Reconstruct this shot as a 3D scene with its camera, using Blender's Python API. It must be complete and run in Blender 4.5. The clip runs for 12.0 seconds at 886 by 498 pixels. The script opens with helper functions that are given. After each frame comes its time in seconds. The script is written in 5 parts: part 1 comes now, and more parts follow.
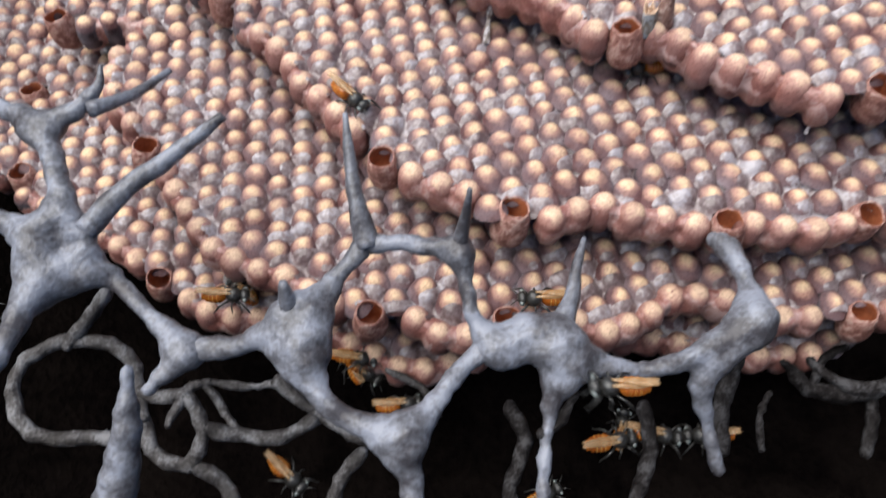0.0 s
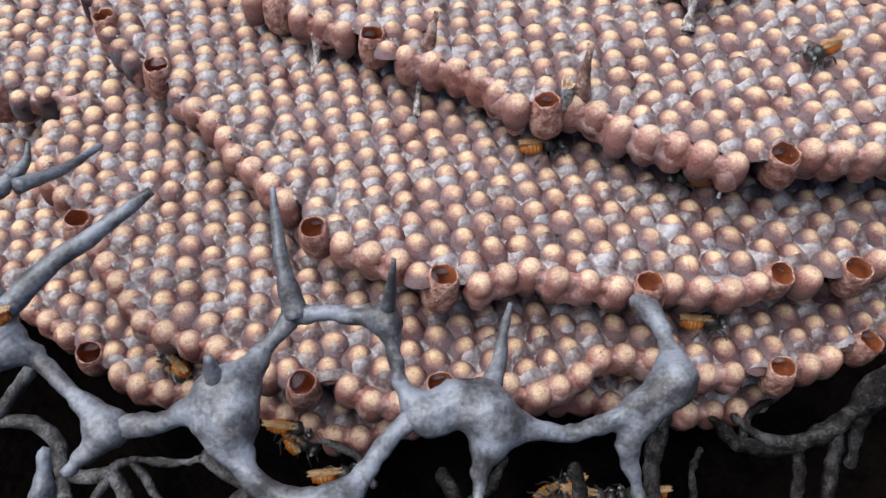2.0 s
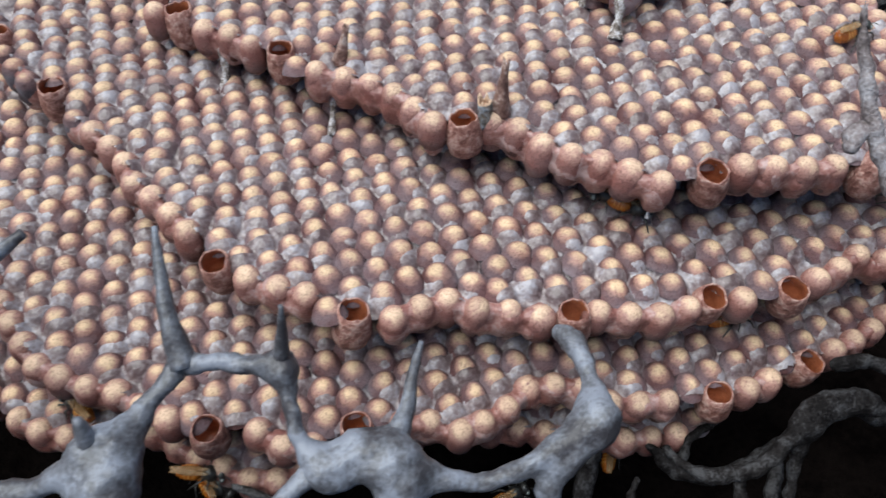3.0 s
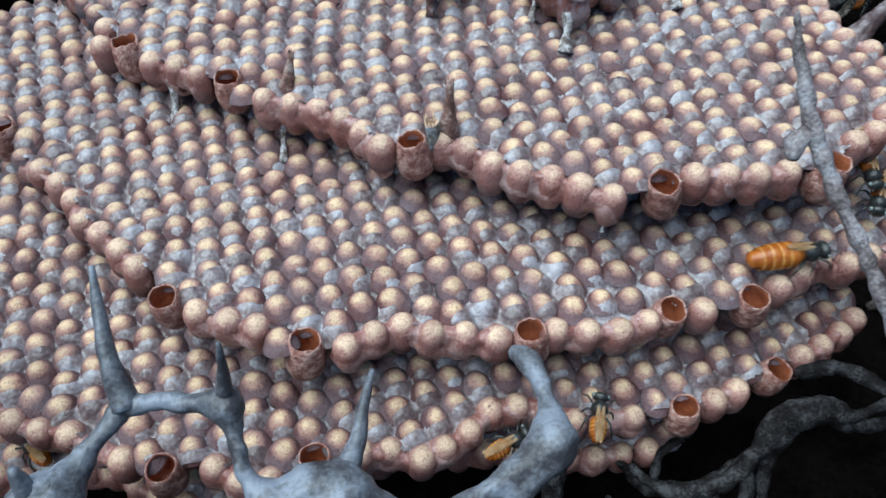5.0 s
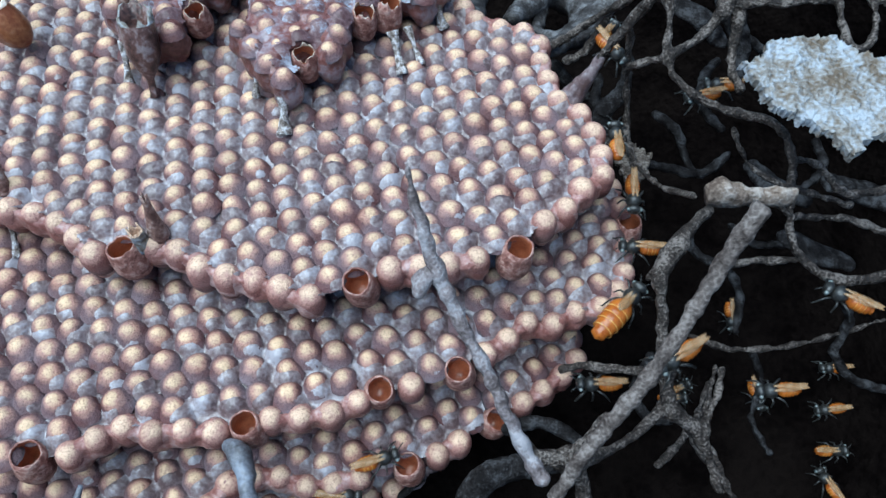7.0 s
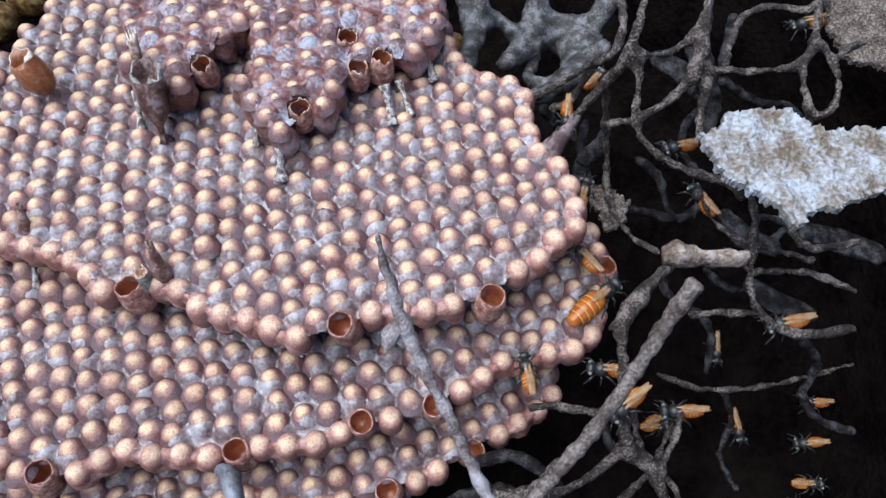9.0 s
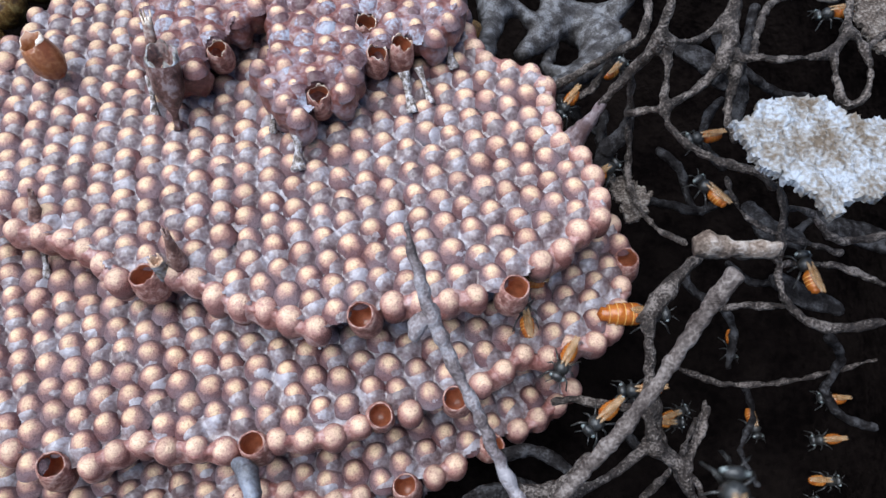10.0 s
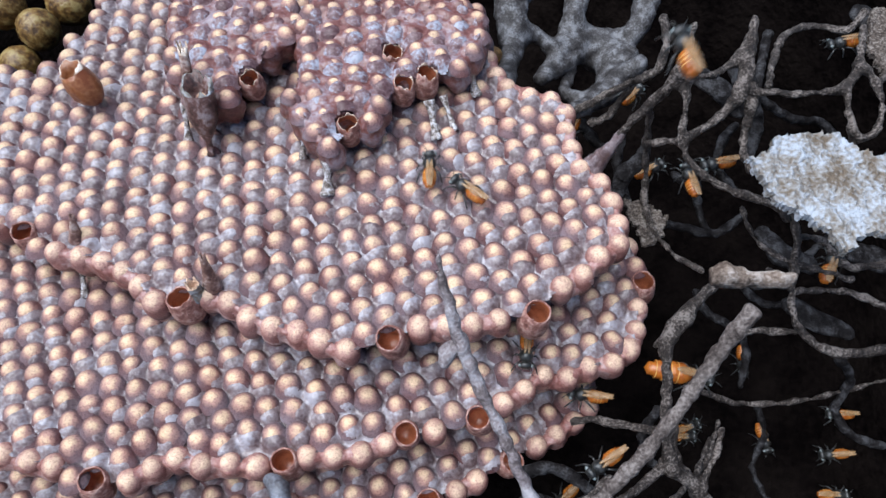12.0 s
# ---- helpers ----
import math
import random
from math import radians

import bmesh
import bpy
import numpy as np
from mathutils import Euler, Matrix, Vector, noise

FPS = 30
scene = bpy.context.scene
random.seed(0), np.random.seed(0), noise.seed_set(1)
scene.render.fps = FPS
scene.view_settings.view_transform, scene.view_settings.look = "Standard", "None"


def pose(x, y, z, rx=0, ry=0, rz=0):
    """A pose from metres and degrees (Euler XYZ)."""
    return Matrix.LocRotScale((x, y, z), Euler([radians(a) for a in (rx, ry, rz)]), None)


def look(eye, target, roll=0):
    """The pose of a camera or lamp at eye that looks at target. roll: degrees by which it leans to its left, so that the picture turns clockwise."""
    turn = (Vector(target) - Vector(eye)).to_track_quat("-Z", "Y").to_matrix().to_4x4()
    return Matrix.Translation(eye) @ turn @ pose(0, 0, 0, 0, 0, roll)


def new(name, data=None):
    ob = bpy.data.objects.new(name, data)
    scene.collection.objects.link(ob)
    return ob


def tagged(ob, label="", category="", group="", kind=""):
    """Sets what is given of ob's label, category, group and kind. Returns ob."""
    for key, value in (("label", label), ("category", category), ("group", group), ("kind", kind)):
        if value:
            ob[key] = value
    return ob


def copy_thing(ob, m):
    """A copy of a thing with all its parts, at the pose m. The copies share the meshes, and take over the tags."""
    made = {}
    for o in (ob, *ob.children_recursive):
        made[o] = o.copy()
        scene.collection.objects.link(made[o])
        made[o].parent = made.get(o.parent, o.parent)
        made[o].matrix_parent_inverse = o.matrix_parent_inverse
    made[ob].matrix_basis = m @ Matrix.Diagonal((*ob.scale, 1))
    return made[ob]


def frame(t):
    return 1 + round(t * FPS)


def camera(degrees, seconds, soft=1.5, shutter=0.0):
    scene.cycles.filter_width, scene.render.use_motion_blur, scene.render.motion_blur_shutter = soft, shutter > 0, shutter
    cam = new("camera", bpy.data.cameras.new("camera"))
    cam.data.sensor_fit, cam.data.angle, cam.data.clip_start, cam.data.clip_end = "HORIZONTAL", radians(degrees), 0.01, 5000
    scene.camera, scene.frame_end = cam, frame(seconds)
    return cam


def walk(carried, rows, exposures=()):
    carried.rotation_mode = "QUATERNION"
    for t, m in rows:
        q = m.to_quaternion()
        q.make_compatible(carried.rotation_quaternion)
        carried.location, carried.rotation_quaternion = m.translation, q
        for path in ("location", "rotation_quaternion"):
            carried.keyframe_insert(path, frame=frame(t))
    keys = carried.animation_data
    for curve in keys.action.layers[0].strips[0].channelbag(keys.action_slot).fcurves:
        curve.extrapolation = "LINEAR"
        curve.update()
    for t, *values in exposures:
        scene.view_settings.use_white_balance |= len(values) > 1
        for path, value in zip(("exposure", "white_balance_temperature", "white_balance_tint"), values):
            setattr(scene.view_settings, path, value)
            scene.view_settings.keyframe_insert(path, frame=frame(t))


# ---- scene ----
cam = camera(63.68, 12.0, soft=1.5, shutter=0.5)
ROWS = [
    (0.0, 0.0, 0.0, 0.1138, 30.11, -0.48, 0.0),
    (0.5, 0.00143, -0.00096, 0.11597, 34.56, -1.67, -0.94),
    (1.0, 0.00204, -0.00049, 0.11527, 34.99, -2.46, -1.88),
    (1.5, 0.00309, -0.00018, 0.11543, 34.25, -2.06, -2.23),
    (2.0, 0.00334, 8e-05, 0.11602, 34.78, -2.69, -2.87),
    (2.5, 0.00634, 0.00192, 0.11516, 35.32, -2.96, -3.92),
    (3.0, 0.01266, 0.00691, 0.11454, 34.04, -2.91, -4.86),
    (3.2, 0.01491, 0.00723, 0.11407, 35.12, -2.0, -4.75),
    (4.8, 0.01828, 0.00828, 0.11405, 34.98, -1.54, -6.67),
    (5.0, 0.01862, 0.00815, 0.11444, 35.08, -1.43, -7.01),
    (5.5, 0.03171, 0.01374, 0.11965, 32.9, -1.3, -10.57),
    (6.0, 0.03957, 0.02265, 0.11886, 32.27, -3.0, -13.23),
    (6.5, 0.0487, 0.02218, 0.12692, 28.93, -2.9, -12.13),
    (7.0, 0.05205, 0.02118, 0.13293, 27.08, -2.61, -11.96),
    (7.2, 0.05213, 0.0211, 0.13449, 26.87, -2.79, -12.04),
    (8.8, 0.05892, 0.02181, 0.14162, 26.61, -1.33, -9.87),
    (9.0, 0.05878, 0.02303, 0.14281, 26.6, -1.29, -9.74),
    (9.5, 0.05651, 0.02332, 0.14031, 26.3, -1.78, -9.78),
    (10.0, 0.05529, 0.02373, 0.14027, 26.37, -1.71, -9.57),
    (10.5, 0.05435, 0.02351, 0.14085, 26.35, -1.63, -9.17),
    (11.0, 0.05505, 0.02439, 0.14165, 26.51, -1.56, -9.03),
    (11.5, 0.0536, 0.02581, 0.14247, 26.5, -1.95, -9.28),
    (12.0, 0.05256, 0.02597, 0.14533, 26.22, -1.54, -9.09),
]
walk(cam, [(t, pose(x, y, z, rx, ry, rz)) for t, x, y, z, rx, ry, rz in ROWS], [(0, 0.82, 6100, 8), (2.0, 0.66, 5950, 6), (3.2, 0.55, 5700, 1), (4.8, 0.56, 5150, -6), (5.6, 0.62, 5000, -8), (7.2, 0.68, 4850, -4), (8.8, 0.79, 5400, 7), (12, 0.78, 5400, 7)])

# ---- light: open shade, a broad bright sky above the opened nest ----
world = bpy.data.worlds.new("sky")
scene.world = world
world.use_nodes = True
SUN_UP, SUN_ROUND = 68.0, 282.0      # elevation, compass bearing from +y towards +x
wn = world.node_tree.nodes
sky = wn.new("ShaderNodeTexSky")
sky.sky_type, sky.sun_disc = "NISHITA", False
sky.sun_elevation, sky.sun_rotation = radians(SUN_UP), radians(SUN_ROUND)
wn["Background"].inputs["Strength"].default_value = 0.06
world.node_tree.links.new(sky.outputs["Color"], wn["Background"].inputs["Color"])
sun = new("sun", bpy.data.lights.new("sun", "SUN"))
sun.data.energy, sun.data.angle, sun.data.color = 4.0, radians(70), (1.0, 0.93, 0.835)
_b, _e = radians(SUN_ROUND), radians(SUN_UP)
sun.matrix_world = look((math.sin(_b) * math.cos(_e), math.cos(_b) * math.cos(_e), math.sin(_e)), (0, 0, 0))

MM = 0.001


# ---- materials ----
def material(name, rough=0.6, spec=0.4):
    m = bpy.data.materials.new(name)
    m.use_nodes = True
    b = m.node_tree.nodes["Principled BSDF"]
    b.inputs["Roughness"].default_value = rough
    b.inputs["Specular IOR Level"].default_value = spec
    return m, m.node_tree.nodes, m.node_tree.links, b


def texture(nodes, links, scale, detail=4.0, coord="Object", kind="ShaderNodeTexNoise", rough=0.6):
    tc = nodes.new("ShaderNodeTexCoord")
    n = nodes.new(kind)
    n.inputs["Scale"].default_value = scale
    if kind == "ShaderNodeTexNoise":
        n.inputs["Detail"].default_value, n.inputs["Roughness"].default_value = detail, rough
    links.new(tc.outputs[coord], n.inputs["Vector"])
    return n


def ramp(nodes, links, source, stops):
    r = nodes.new("ShaderNodeValToRGB")
    steps = r.color_ramp.elements
    steps.remove(steps[1])
    steps[0].position, steps[0].color = stops[0][0], (*stops[0][1], 1)
    for at, c in stops[1:]:
        steps.new(at).color = (*c, 1)
    links.new(source, r.inputs["Fac"])
    return r


def mix(nodes, links, fac, a, b, mode="MIX"):
    m = nodes.new("ShaderNodeMix")
    m.data_type, m.blend_type = "RGBA", mode
    for value, socket in ((fac, m.inputs[0]), (a, m.inputs[6]), (b, m.inputs[7])):
        if isinstance(value, (int, float)):
            socket.default_value = value
        elif isinstance(value, tuple):
            socket.default_value = (*value, 1)
        else:
            links.new(value, socket)
    return m.outputs[2]


def math_node(nodes, links, op, a, b=0.0, clamp=False):
    m = nodes.new("ShaderNodeMath")
    m.operation, m.use_clamp = op, clamp
    for value, socket in ((a, m.inputs[0]), (b, m.inputs[1])):
        if isinstance(value, (int, float)):
            socket.default_value = value
        else:
            links.new(value, socket)
    return m.outputs[0]


def bump(nodes, links, bsdf, height, strength, distance):
    n = nodes.new("ShaderNodeBump")
    n.inputs["Strength"].default_value, n.inputs["Distance"].default_value = strength, distance
    links.new(height, n.inputs["Height"])
    links.new(n.outputs["Normal"], bsdf.inputs["Normal"])


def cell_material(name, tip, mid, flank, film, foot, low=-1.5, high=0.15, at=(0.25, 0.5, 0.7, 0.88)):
    """Cerumen of a brood cell: golden thin cap, pink-brown flank, pale waxy bloom in patches. The lightest apex and
    near-black foot also paint in top light and groove shade.
    """
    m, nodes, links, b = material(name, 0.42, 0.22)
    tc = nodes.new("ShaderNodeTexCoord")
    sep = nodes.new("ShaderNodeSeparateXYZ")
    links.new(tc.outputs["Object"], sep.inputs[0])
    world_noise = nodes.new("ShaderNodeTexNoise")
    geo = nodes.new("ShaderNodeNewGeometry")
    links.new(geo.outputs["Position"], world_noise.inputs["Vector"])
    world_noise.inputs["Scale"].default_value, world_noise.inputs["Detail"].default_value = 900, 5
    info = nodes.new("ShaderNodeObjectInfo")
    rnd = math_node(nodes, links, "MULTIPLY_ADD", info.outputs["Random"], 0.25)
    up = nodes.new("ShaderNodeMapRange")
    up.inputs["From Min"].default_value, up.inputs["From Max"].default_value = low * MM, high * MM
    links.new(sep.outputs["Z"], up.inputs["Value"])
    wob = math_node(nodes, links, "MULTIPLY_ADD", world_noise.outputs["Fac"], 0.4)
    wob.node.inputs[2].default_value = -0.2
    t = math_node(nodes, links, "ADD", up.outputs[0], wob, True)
    # Height ramp: wax colours, plus painted shade at the foot and light at the apex.
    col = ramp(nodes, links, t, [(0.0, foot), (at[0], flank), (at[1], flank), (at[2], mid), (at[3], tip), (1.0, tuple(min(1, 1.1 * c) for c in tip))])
    # bloom: large soft patches of pale wax, strongest on the flanks
    big = nodes.new("ShaderNodeTexNoise")
    links.new(geo.outputs["Position"], big.inputs["Vector"])
    big.inputs["Scale"].default_value, big.inputs["Detail"].default_value = 260, 7
    bl = ramp(nodes, links, big.outputs["Fac"], [(0.36, (0, 0, 0)), (0.62, (1, 1, 1))])
    side = math_node(nodes, links, "SUBTRACT", 1.0, t)
    share = math_node(nodes, links, "MULTIPLY_ADD", side, 0.5)
    share.node.inputs[2].default_value = 0.05
    amount = math_node(nodes, links, "MULTIPLY", bl.outputs["Color"], share)
    amount2 = math_node(nodes, links, "MULTIPLY", amount, 0.9, True)
    c2 = mix(nodes, links, amount2, col.outputs["Color"], film)
    tone = nodes.new("ShaderNodeHueSaturation")
    val = math_node(nodes, links, "MULTIPLY_ADD", info.outputs["Random"], 0.22)
    val.node.inputs[2].default_value = 0.9
    links.new(val, tone.inputs["Value"])
    speck = nodes.new("ShaderNodeTexNoise")
    links.new(geo.outputs["Position"], speck.inputs["Vector"])
    speck.inputs["Scale"].default_value, speck.inputs["Detail"].default_value = 3600, 3
    sp = ramp(nodes, links, speck.outputs["Fac"], [(0.32, (0.5, 0.44, 0.45)), (0.48, (1, 1, 1)), (0.66, (1.06, 1.06, 1.06))])
    links.new(mix(nodes, links, 0.6, c2, sp.outputs["Color"], "MULTIPLY"), tone.inputs["Color"])
    links.new(tone.outputs["Color"], b.inputs["Base Color"])
    fine = nodes.new("ShaderNodeTexNoise")
    links.new(geo.outputs["Position"], fine.inputs["Vector"])
    fine.inputs["Scale"].default_value, fine.inputs["Detail"].default_value = 4600, 4
    grain = nodes.new("ShaderNodeTexNoise")
    links.new(geo.outputs["Position"], grain.inputs["Vector"])
    grain.inputs["Scale"].default_value, grain.inputs["Detail"].default_value = 2300, 6
    bump(nodes, links, b, mix(nodes, links, 0.5, fine.outputs["Fac"], grain.outputs["Fac"]), 0.8, 0.00032)
    b.inputs["Coat Weight"].default_value, b.inputs["Coat Roughness"].default_value = 0.05, 0.3
    rr = ramp(nodes, links, world_noise.outputs["Fac"], [(0.3, (0.48, 0.48, 0.48)), (0.7, (0.72, 0.72, 0.72))])
    links.new(rr.outputs["Color"], b.inputs["Roughness"])
    b.inputs["Subsurface Weight"].default_value = 0.0
    return m


def mottled(name, dark, light, scale=500, rough=0.7, spec=0.3, depth=0.0005, fine=2500, third=None, grain=0.35):
    m, nodes, links, b = material(name, rough, spec)
    geo = nodes.new("ShaderNodeNewGeometry")
    a = nodes.new("ShaderNodeTexNoise")
    links.new(geo.outputs["Position"], a.inputs["Vector"])
    a.inputs["Scale"].default_value, a.inputs["Detail"].default_value = scale, 7
    f = nodes.new("ShaderNodeTexNoise")
    links.new(geo.outputs["Position"], f.inputs["Vector"])
    f.inputs["Scale"].default_value, f.inputs["Detail"].default_value = fine, 4
    both = mix(nodes, links, grain, a.outputs["Fac"], f.outputs["Fac"])
    stops = [(0.4, dark), (0.6, light)] if third is None else [(0.4, dark), (0.5, light), (0.6, third)]
    col = ramp(nodes, links, both, stops)
    links.new(col.outputs["Color"], b.inputs["Base Color"])
    bump(nodes, links, b, both, 0.8, depth)
    return m


# Last colour of each is the foot, darkened with the shade between cells.
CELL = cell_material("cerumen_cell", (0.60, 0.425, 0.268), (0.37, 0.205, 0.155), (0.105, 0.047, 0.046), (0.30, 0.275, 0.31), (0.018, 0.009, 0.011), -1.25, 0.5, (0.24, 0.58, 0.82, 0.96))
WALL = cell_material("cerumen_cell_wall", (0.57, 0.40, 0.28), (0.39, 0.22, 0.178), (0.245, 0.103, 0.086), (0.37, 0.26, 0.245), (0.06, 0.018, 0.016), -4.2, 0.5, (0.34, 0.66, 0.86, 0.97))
CUP = mottled("cerumen_cup", (0.15, 0.06, 0.046), (0.28, 0.135, 0.108), 900, 0.55, 0.35, 0.0006, 2800, (0.44, 0.285, 0.24))
INSIDE = mottled("cell_inside", (0.24, 0.07, 0.03), (0.40, 0.14, 0.065), 500, 0.3, 0.5, 0.0002)
FILM = mottled("wax_film", (0.085, 0.053, 0.053), (0.19, 0.147, 0.148), 240, 0.34, 0.5, 0.0006, 1800, (0.30, 0.275, 0.298))
film_gloss = FILM.node_tree.nodes["Principled BSDF"].inputs
film_gloss["Coat Weight"].default_value, film_gloss["Coat Roughness"].default_value = 0.35, 0.28
RIMSKIN = mottled("rim_wax_skin", (0.17, 0.064, 0.053), (0.27, 0.13, 0.11), 240, 0.34, 0.5, 0.0004, 2200, (0.37, 0.25, 0.235))
SKINFILM = mottled("fused_film", (0.075, 0.036, 0.038), (0.155, 0.095, 0.10), 190, 0.4, 0.35, 0.0004, 2000, (0.30, 0.31, 0.37))
SKIN = mottled("fused_wax_skin", (0.08, 0.026, 0.021), (0.16, 0.065, 0.055), 170, 0.32, 0.5, 0.0005, 1500, (0.24, 0.19, 0.21))
STUBWAX = mottled("stub_wax", (0.035, 0.018, 0.016), (0.11, 0.055, 0.045), 260, 0.35, 0.5, 0.0006, 1800, (0.24, 0.19, 0.19))
AMBERCUP = mottled("amber_cup", (0.15, 0.042, 0.012), (0.23, 0.085, 0.03), 220, 0.35, 0.5, 0.0003, 1800, (0.30, 0.15, 0.075))
GRANULE = mottled("granular_wax", (0.10, 0.075, 0.06), (0.30, 0.26, 0.24), 1500, 0.6, 0.35, 0.0009, 4200, (0.62, 0.60, 0.62))
TORN = mottled("torn_rim", (0.30, 0.19, 0.13), (0.55, 0.42, 0.32), 700, 0.45, 0.4, 0.0004, 2600, (0.74, 0.66, 0.58))
GREY = mottled("cerumen_grey", (0.045, 0.041, 0.046), (0.11, 0.111, 0.127), 240, 0.42, 0.4, 0.0005, 1900, (0.195, 0.205, 0.245), 0.28)
BROWN = mottled("cerumen_brown", (0.012, 0.008, 0.006), (0.042, 0.031, 0.025), 420, 0.5, 0.35, 0.0018, 3000, (0.2, 0.168, 0.148), 0.5)
BLADEWAX = mottled("spire_wax", (0.08, 0.062, 0.06), (0.18, 0.15, 0.152), 300, 0.5, 0.3, 0.0008, 2600, (0.30, 0.28, 0.295))
# Darker copy of the wax for low, deep struts: cavity shade in the colour.
SHADEWAX = mottled("cerumen_shaded", (0.004, 0.003, 0.003), (0.015, 0.013, 0.013), 500, 0.7, 0.12, 0.0009, 3000, (0.05, 0.048, 0.05))
STICKWAX = mottled("stick_wax", (0.04, 0.03, 0.026), (0.10, 0.08, 0.071), 300, 0.6, 0.25, 0.0008, 2400, (0.2, 0.17, 0.155), 0.4)
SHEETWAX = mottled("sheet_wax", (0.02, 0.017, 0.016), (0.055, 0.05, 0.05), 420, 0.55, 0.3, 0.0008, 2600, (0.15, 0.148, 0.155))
FLAKE = mottled("crusty_flake", (0.12, 0.09, 0.062), (0.23, 0.215, 0.2), 240, 0.7, 0.3, 0.0014, 1700, (0.35, 0.37, 0.41), 0.45)
CRUST = mottled("crumbly_crust", (0.035, 0.026, 0.02), (0.10, 0.078, 0.064), 420, 0.75, 0.2, 0.001, 2600, (0.22, 0.19, 0.165), 0.6)
CHIP = mottled("wood_chip", (0.07, 0.048, 0.036), (0.19, 0.145, 0.115), 360, 0.8, 0.25, 0.0011, 2200, (0.36, 0.31, 0.275))
# Base colour near black: the deep hollow's shade is painted into the soil.
SOIL = mottled("soil_with_cavity_shade", (0.002, 0.0015, 0.0015), (0.006, 0.0045, 0.004), 90, 1.0, 0.0, 0.003, 700)
SHARD = mottled("torn_wax", (0.10, 0.05, 0.04), (0.22, 0.125, 0.10), 500, 0.55, 0.4, 0.0006, 2200, (0.42, 0.33, 0.29))
SHELL = mottled("bee_black", (0.012, 0.011, 0.010), (0.035, 0.034, 0.032), 1500, 0.32, 0.5, 0.0001, 6000)
AMBER = mottled("bee_amber", (0.24, 0.06, 0.008), (0.38, 0.12, 0.014), 700, 0.22, 0.5, 0.0001, 5000)
BAND = mottled("bee_band", (0.44, 0.20, 0.04), (0.60, 0.34, 0.09), 900, 0.25, 0.5, 0.0001, 5000)


def wing_material():
    m, nodes, links, b = material("bee_wing", 0.25, 0.5)
    n = texture(nodes, links, 900, 3)
    c = ramp(nodes, links, n.outputs["Fac"], [(0.35, (0.30, 0.15, 0.05)), (0.7, (0.5, 0.34, 0.19))])
    links.new(c.outputs["Color"], b.inputs["Base Color"])
    b.inputs["Alpha"].default_value = 0.42
    return m


WING = wing_material()


# ---- building helpers ----
def link_mesh(name, verts, faces, mat, parent=None, label="", smooth=True):
    me = bpy.data.meshes.new(name)
    me.from_pydata(verts, [], faces)
    me.materials.append(mat)
    if smooth:
        me.polygons.foreach_set("use_smooth", [True] * len(me.polygons))
    me.update()
    ob = new(name, me)
    ob.parent = parent
    if label:
        ob["label"] = label
    return ob


def part(name, bm, mat, parent, label="", smooth=True):
    me = bpy.data.meshes.new(name)
    bmesh.ops.recalc_face_normals(bm, faces=bm.faces)
    bm.to_mesh(me)
    bm.free()
    me.materials.append(mat)
    if smooth:
        me.polygons.foreach_set("use_smooth", [True] * len(me.polygons))
    ob = new(name, me)
    ob.parent = parent
    if label:
        ob["label"] = label
    return ob


def revolve(profile, seg, wobble=0.0, seed=0, rim=(), jag=1.0):
    """Vertices and faces of a turned shape (mm); profile rows (r, z) from top to bottom, r = 0 closes it. rim: rows that are ragged."""
    rng = random.Random(seed)
    verts, faces, rings = [], [], []
    ph = [rng.uniform(0, 6.28) for _ in range(3)]
    for k, (r, z) in enumerate(profile):
        if r < 1e-6:
            rings.append([len(verts)])
            verts.append((0, 0, z * MM))
            continue
        ring = []
        for s in range(seg):
            a = 2 * math.pi * s / seg
            w = 1 + wobble * (0.6 * math.sin(2 * a + ph[0]) + 0.4 * math.sin(3 * a + ph[1]))
            zz = z + jag * (0.14 * math.sin(3 * a + ph[2]) + 0.1 * math.sin(7 * a + ph[0]) + 0.06 * math.sin(11 * a + ph[1]) if k in rim else 0)
            ring.append(len(verts))
            verts.append((r * w * math.cos(a) * MM, r * w * math.sin(a) * MM, zz * MM))
        rings.append(ring)
    for a, b in zip(rings, rings[1:]):
        if len(a) == 1:
            faces += [(a[0], b[s], b[(s + 1) % seg]) for s in range(seg)]
        elif len(b) == 1:
            faces += [(a[s], b[0], a[(s + 1) % seg]) for s in range(seg)]
        else:
            faces += [(a[s], b[s], b[(s + 1) % seg], a[(s + 1) % seg]) for s in range(seg)]
    return verts, faces


def mesh_of(name, verts, faces, *mats):
    me = bpy.data.meshes.new(name)
    me.from_pydata(verts, [], faces)
    for mt in mats:
        me.materials.append(mt)
    me.polygons.foreach_set("use_smooth", [True] * len(me.polygons))
    return me


DOME = [(0, 0.46), (0.52, 0.39), (0.98, 0.18), (1.38, -0.17), (1.68, -0.62), (1.84, -1.15), (1.92, -2.0)]
BARREL = [(0, 0.46), (0.62, 0.37), (1.16, 0.1), (1.6, -0.38), (1.86, -1.0), (1.98, -1.8), (2.02, -3.0), (1.95, -4.2), (1.6, -5.1), (0.9, -5.6), (0, -5.75)]
OPEN_CUP = [(1.5, -4.2), (1.8, -2.6), (1.68, -0.9), (1.52, 0.12), (1.6, 0.32), (1.74, 0.24), (1.98, -0.8), (2.24, -2.2), (2.3, -3.5), (2.05, -4.7), (1.2, -5.6), (0, -5.8)]


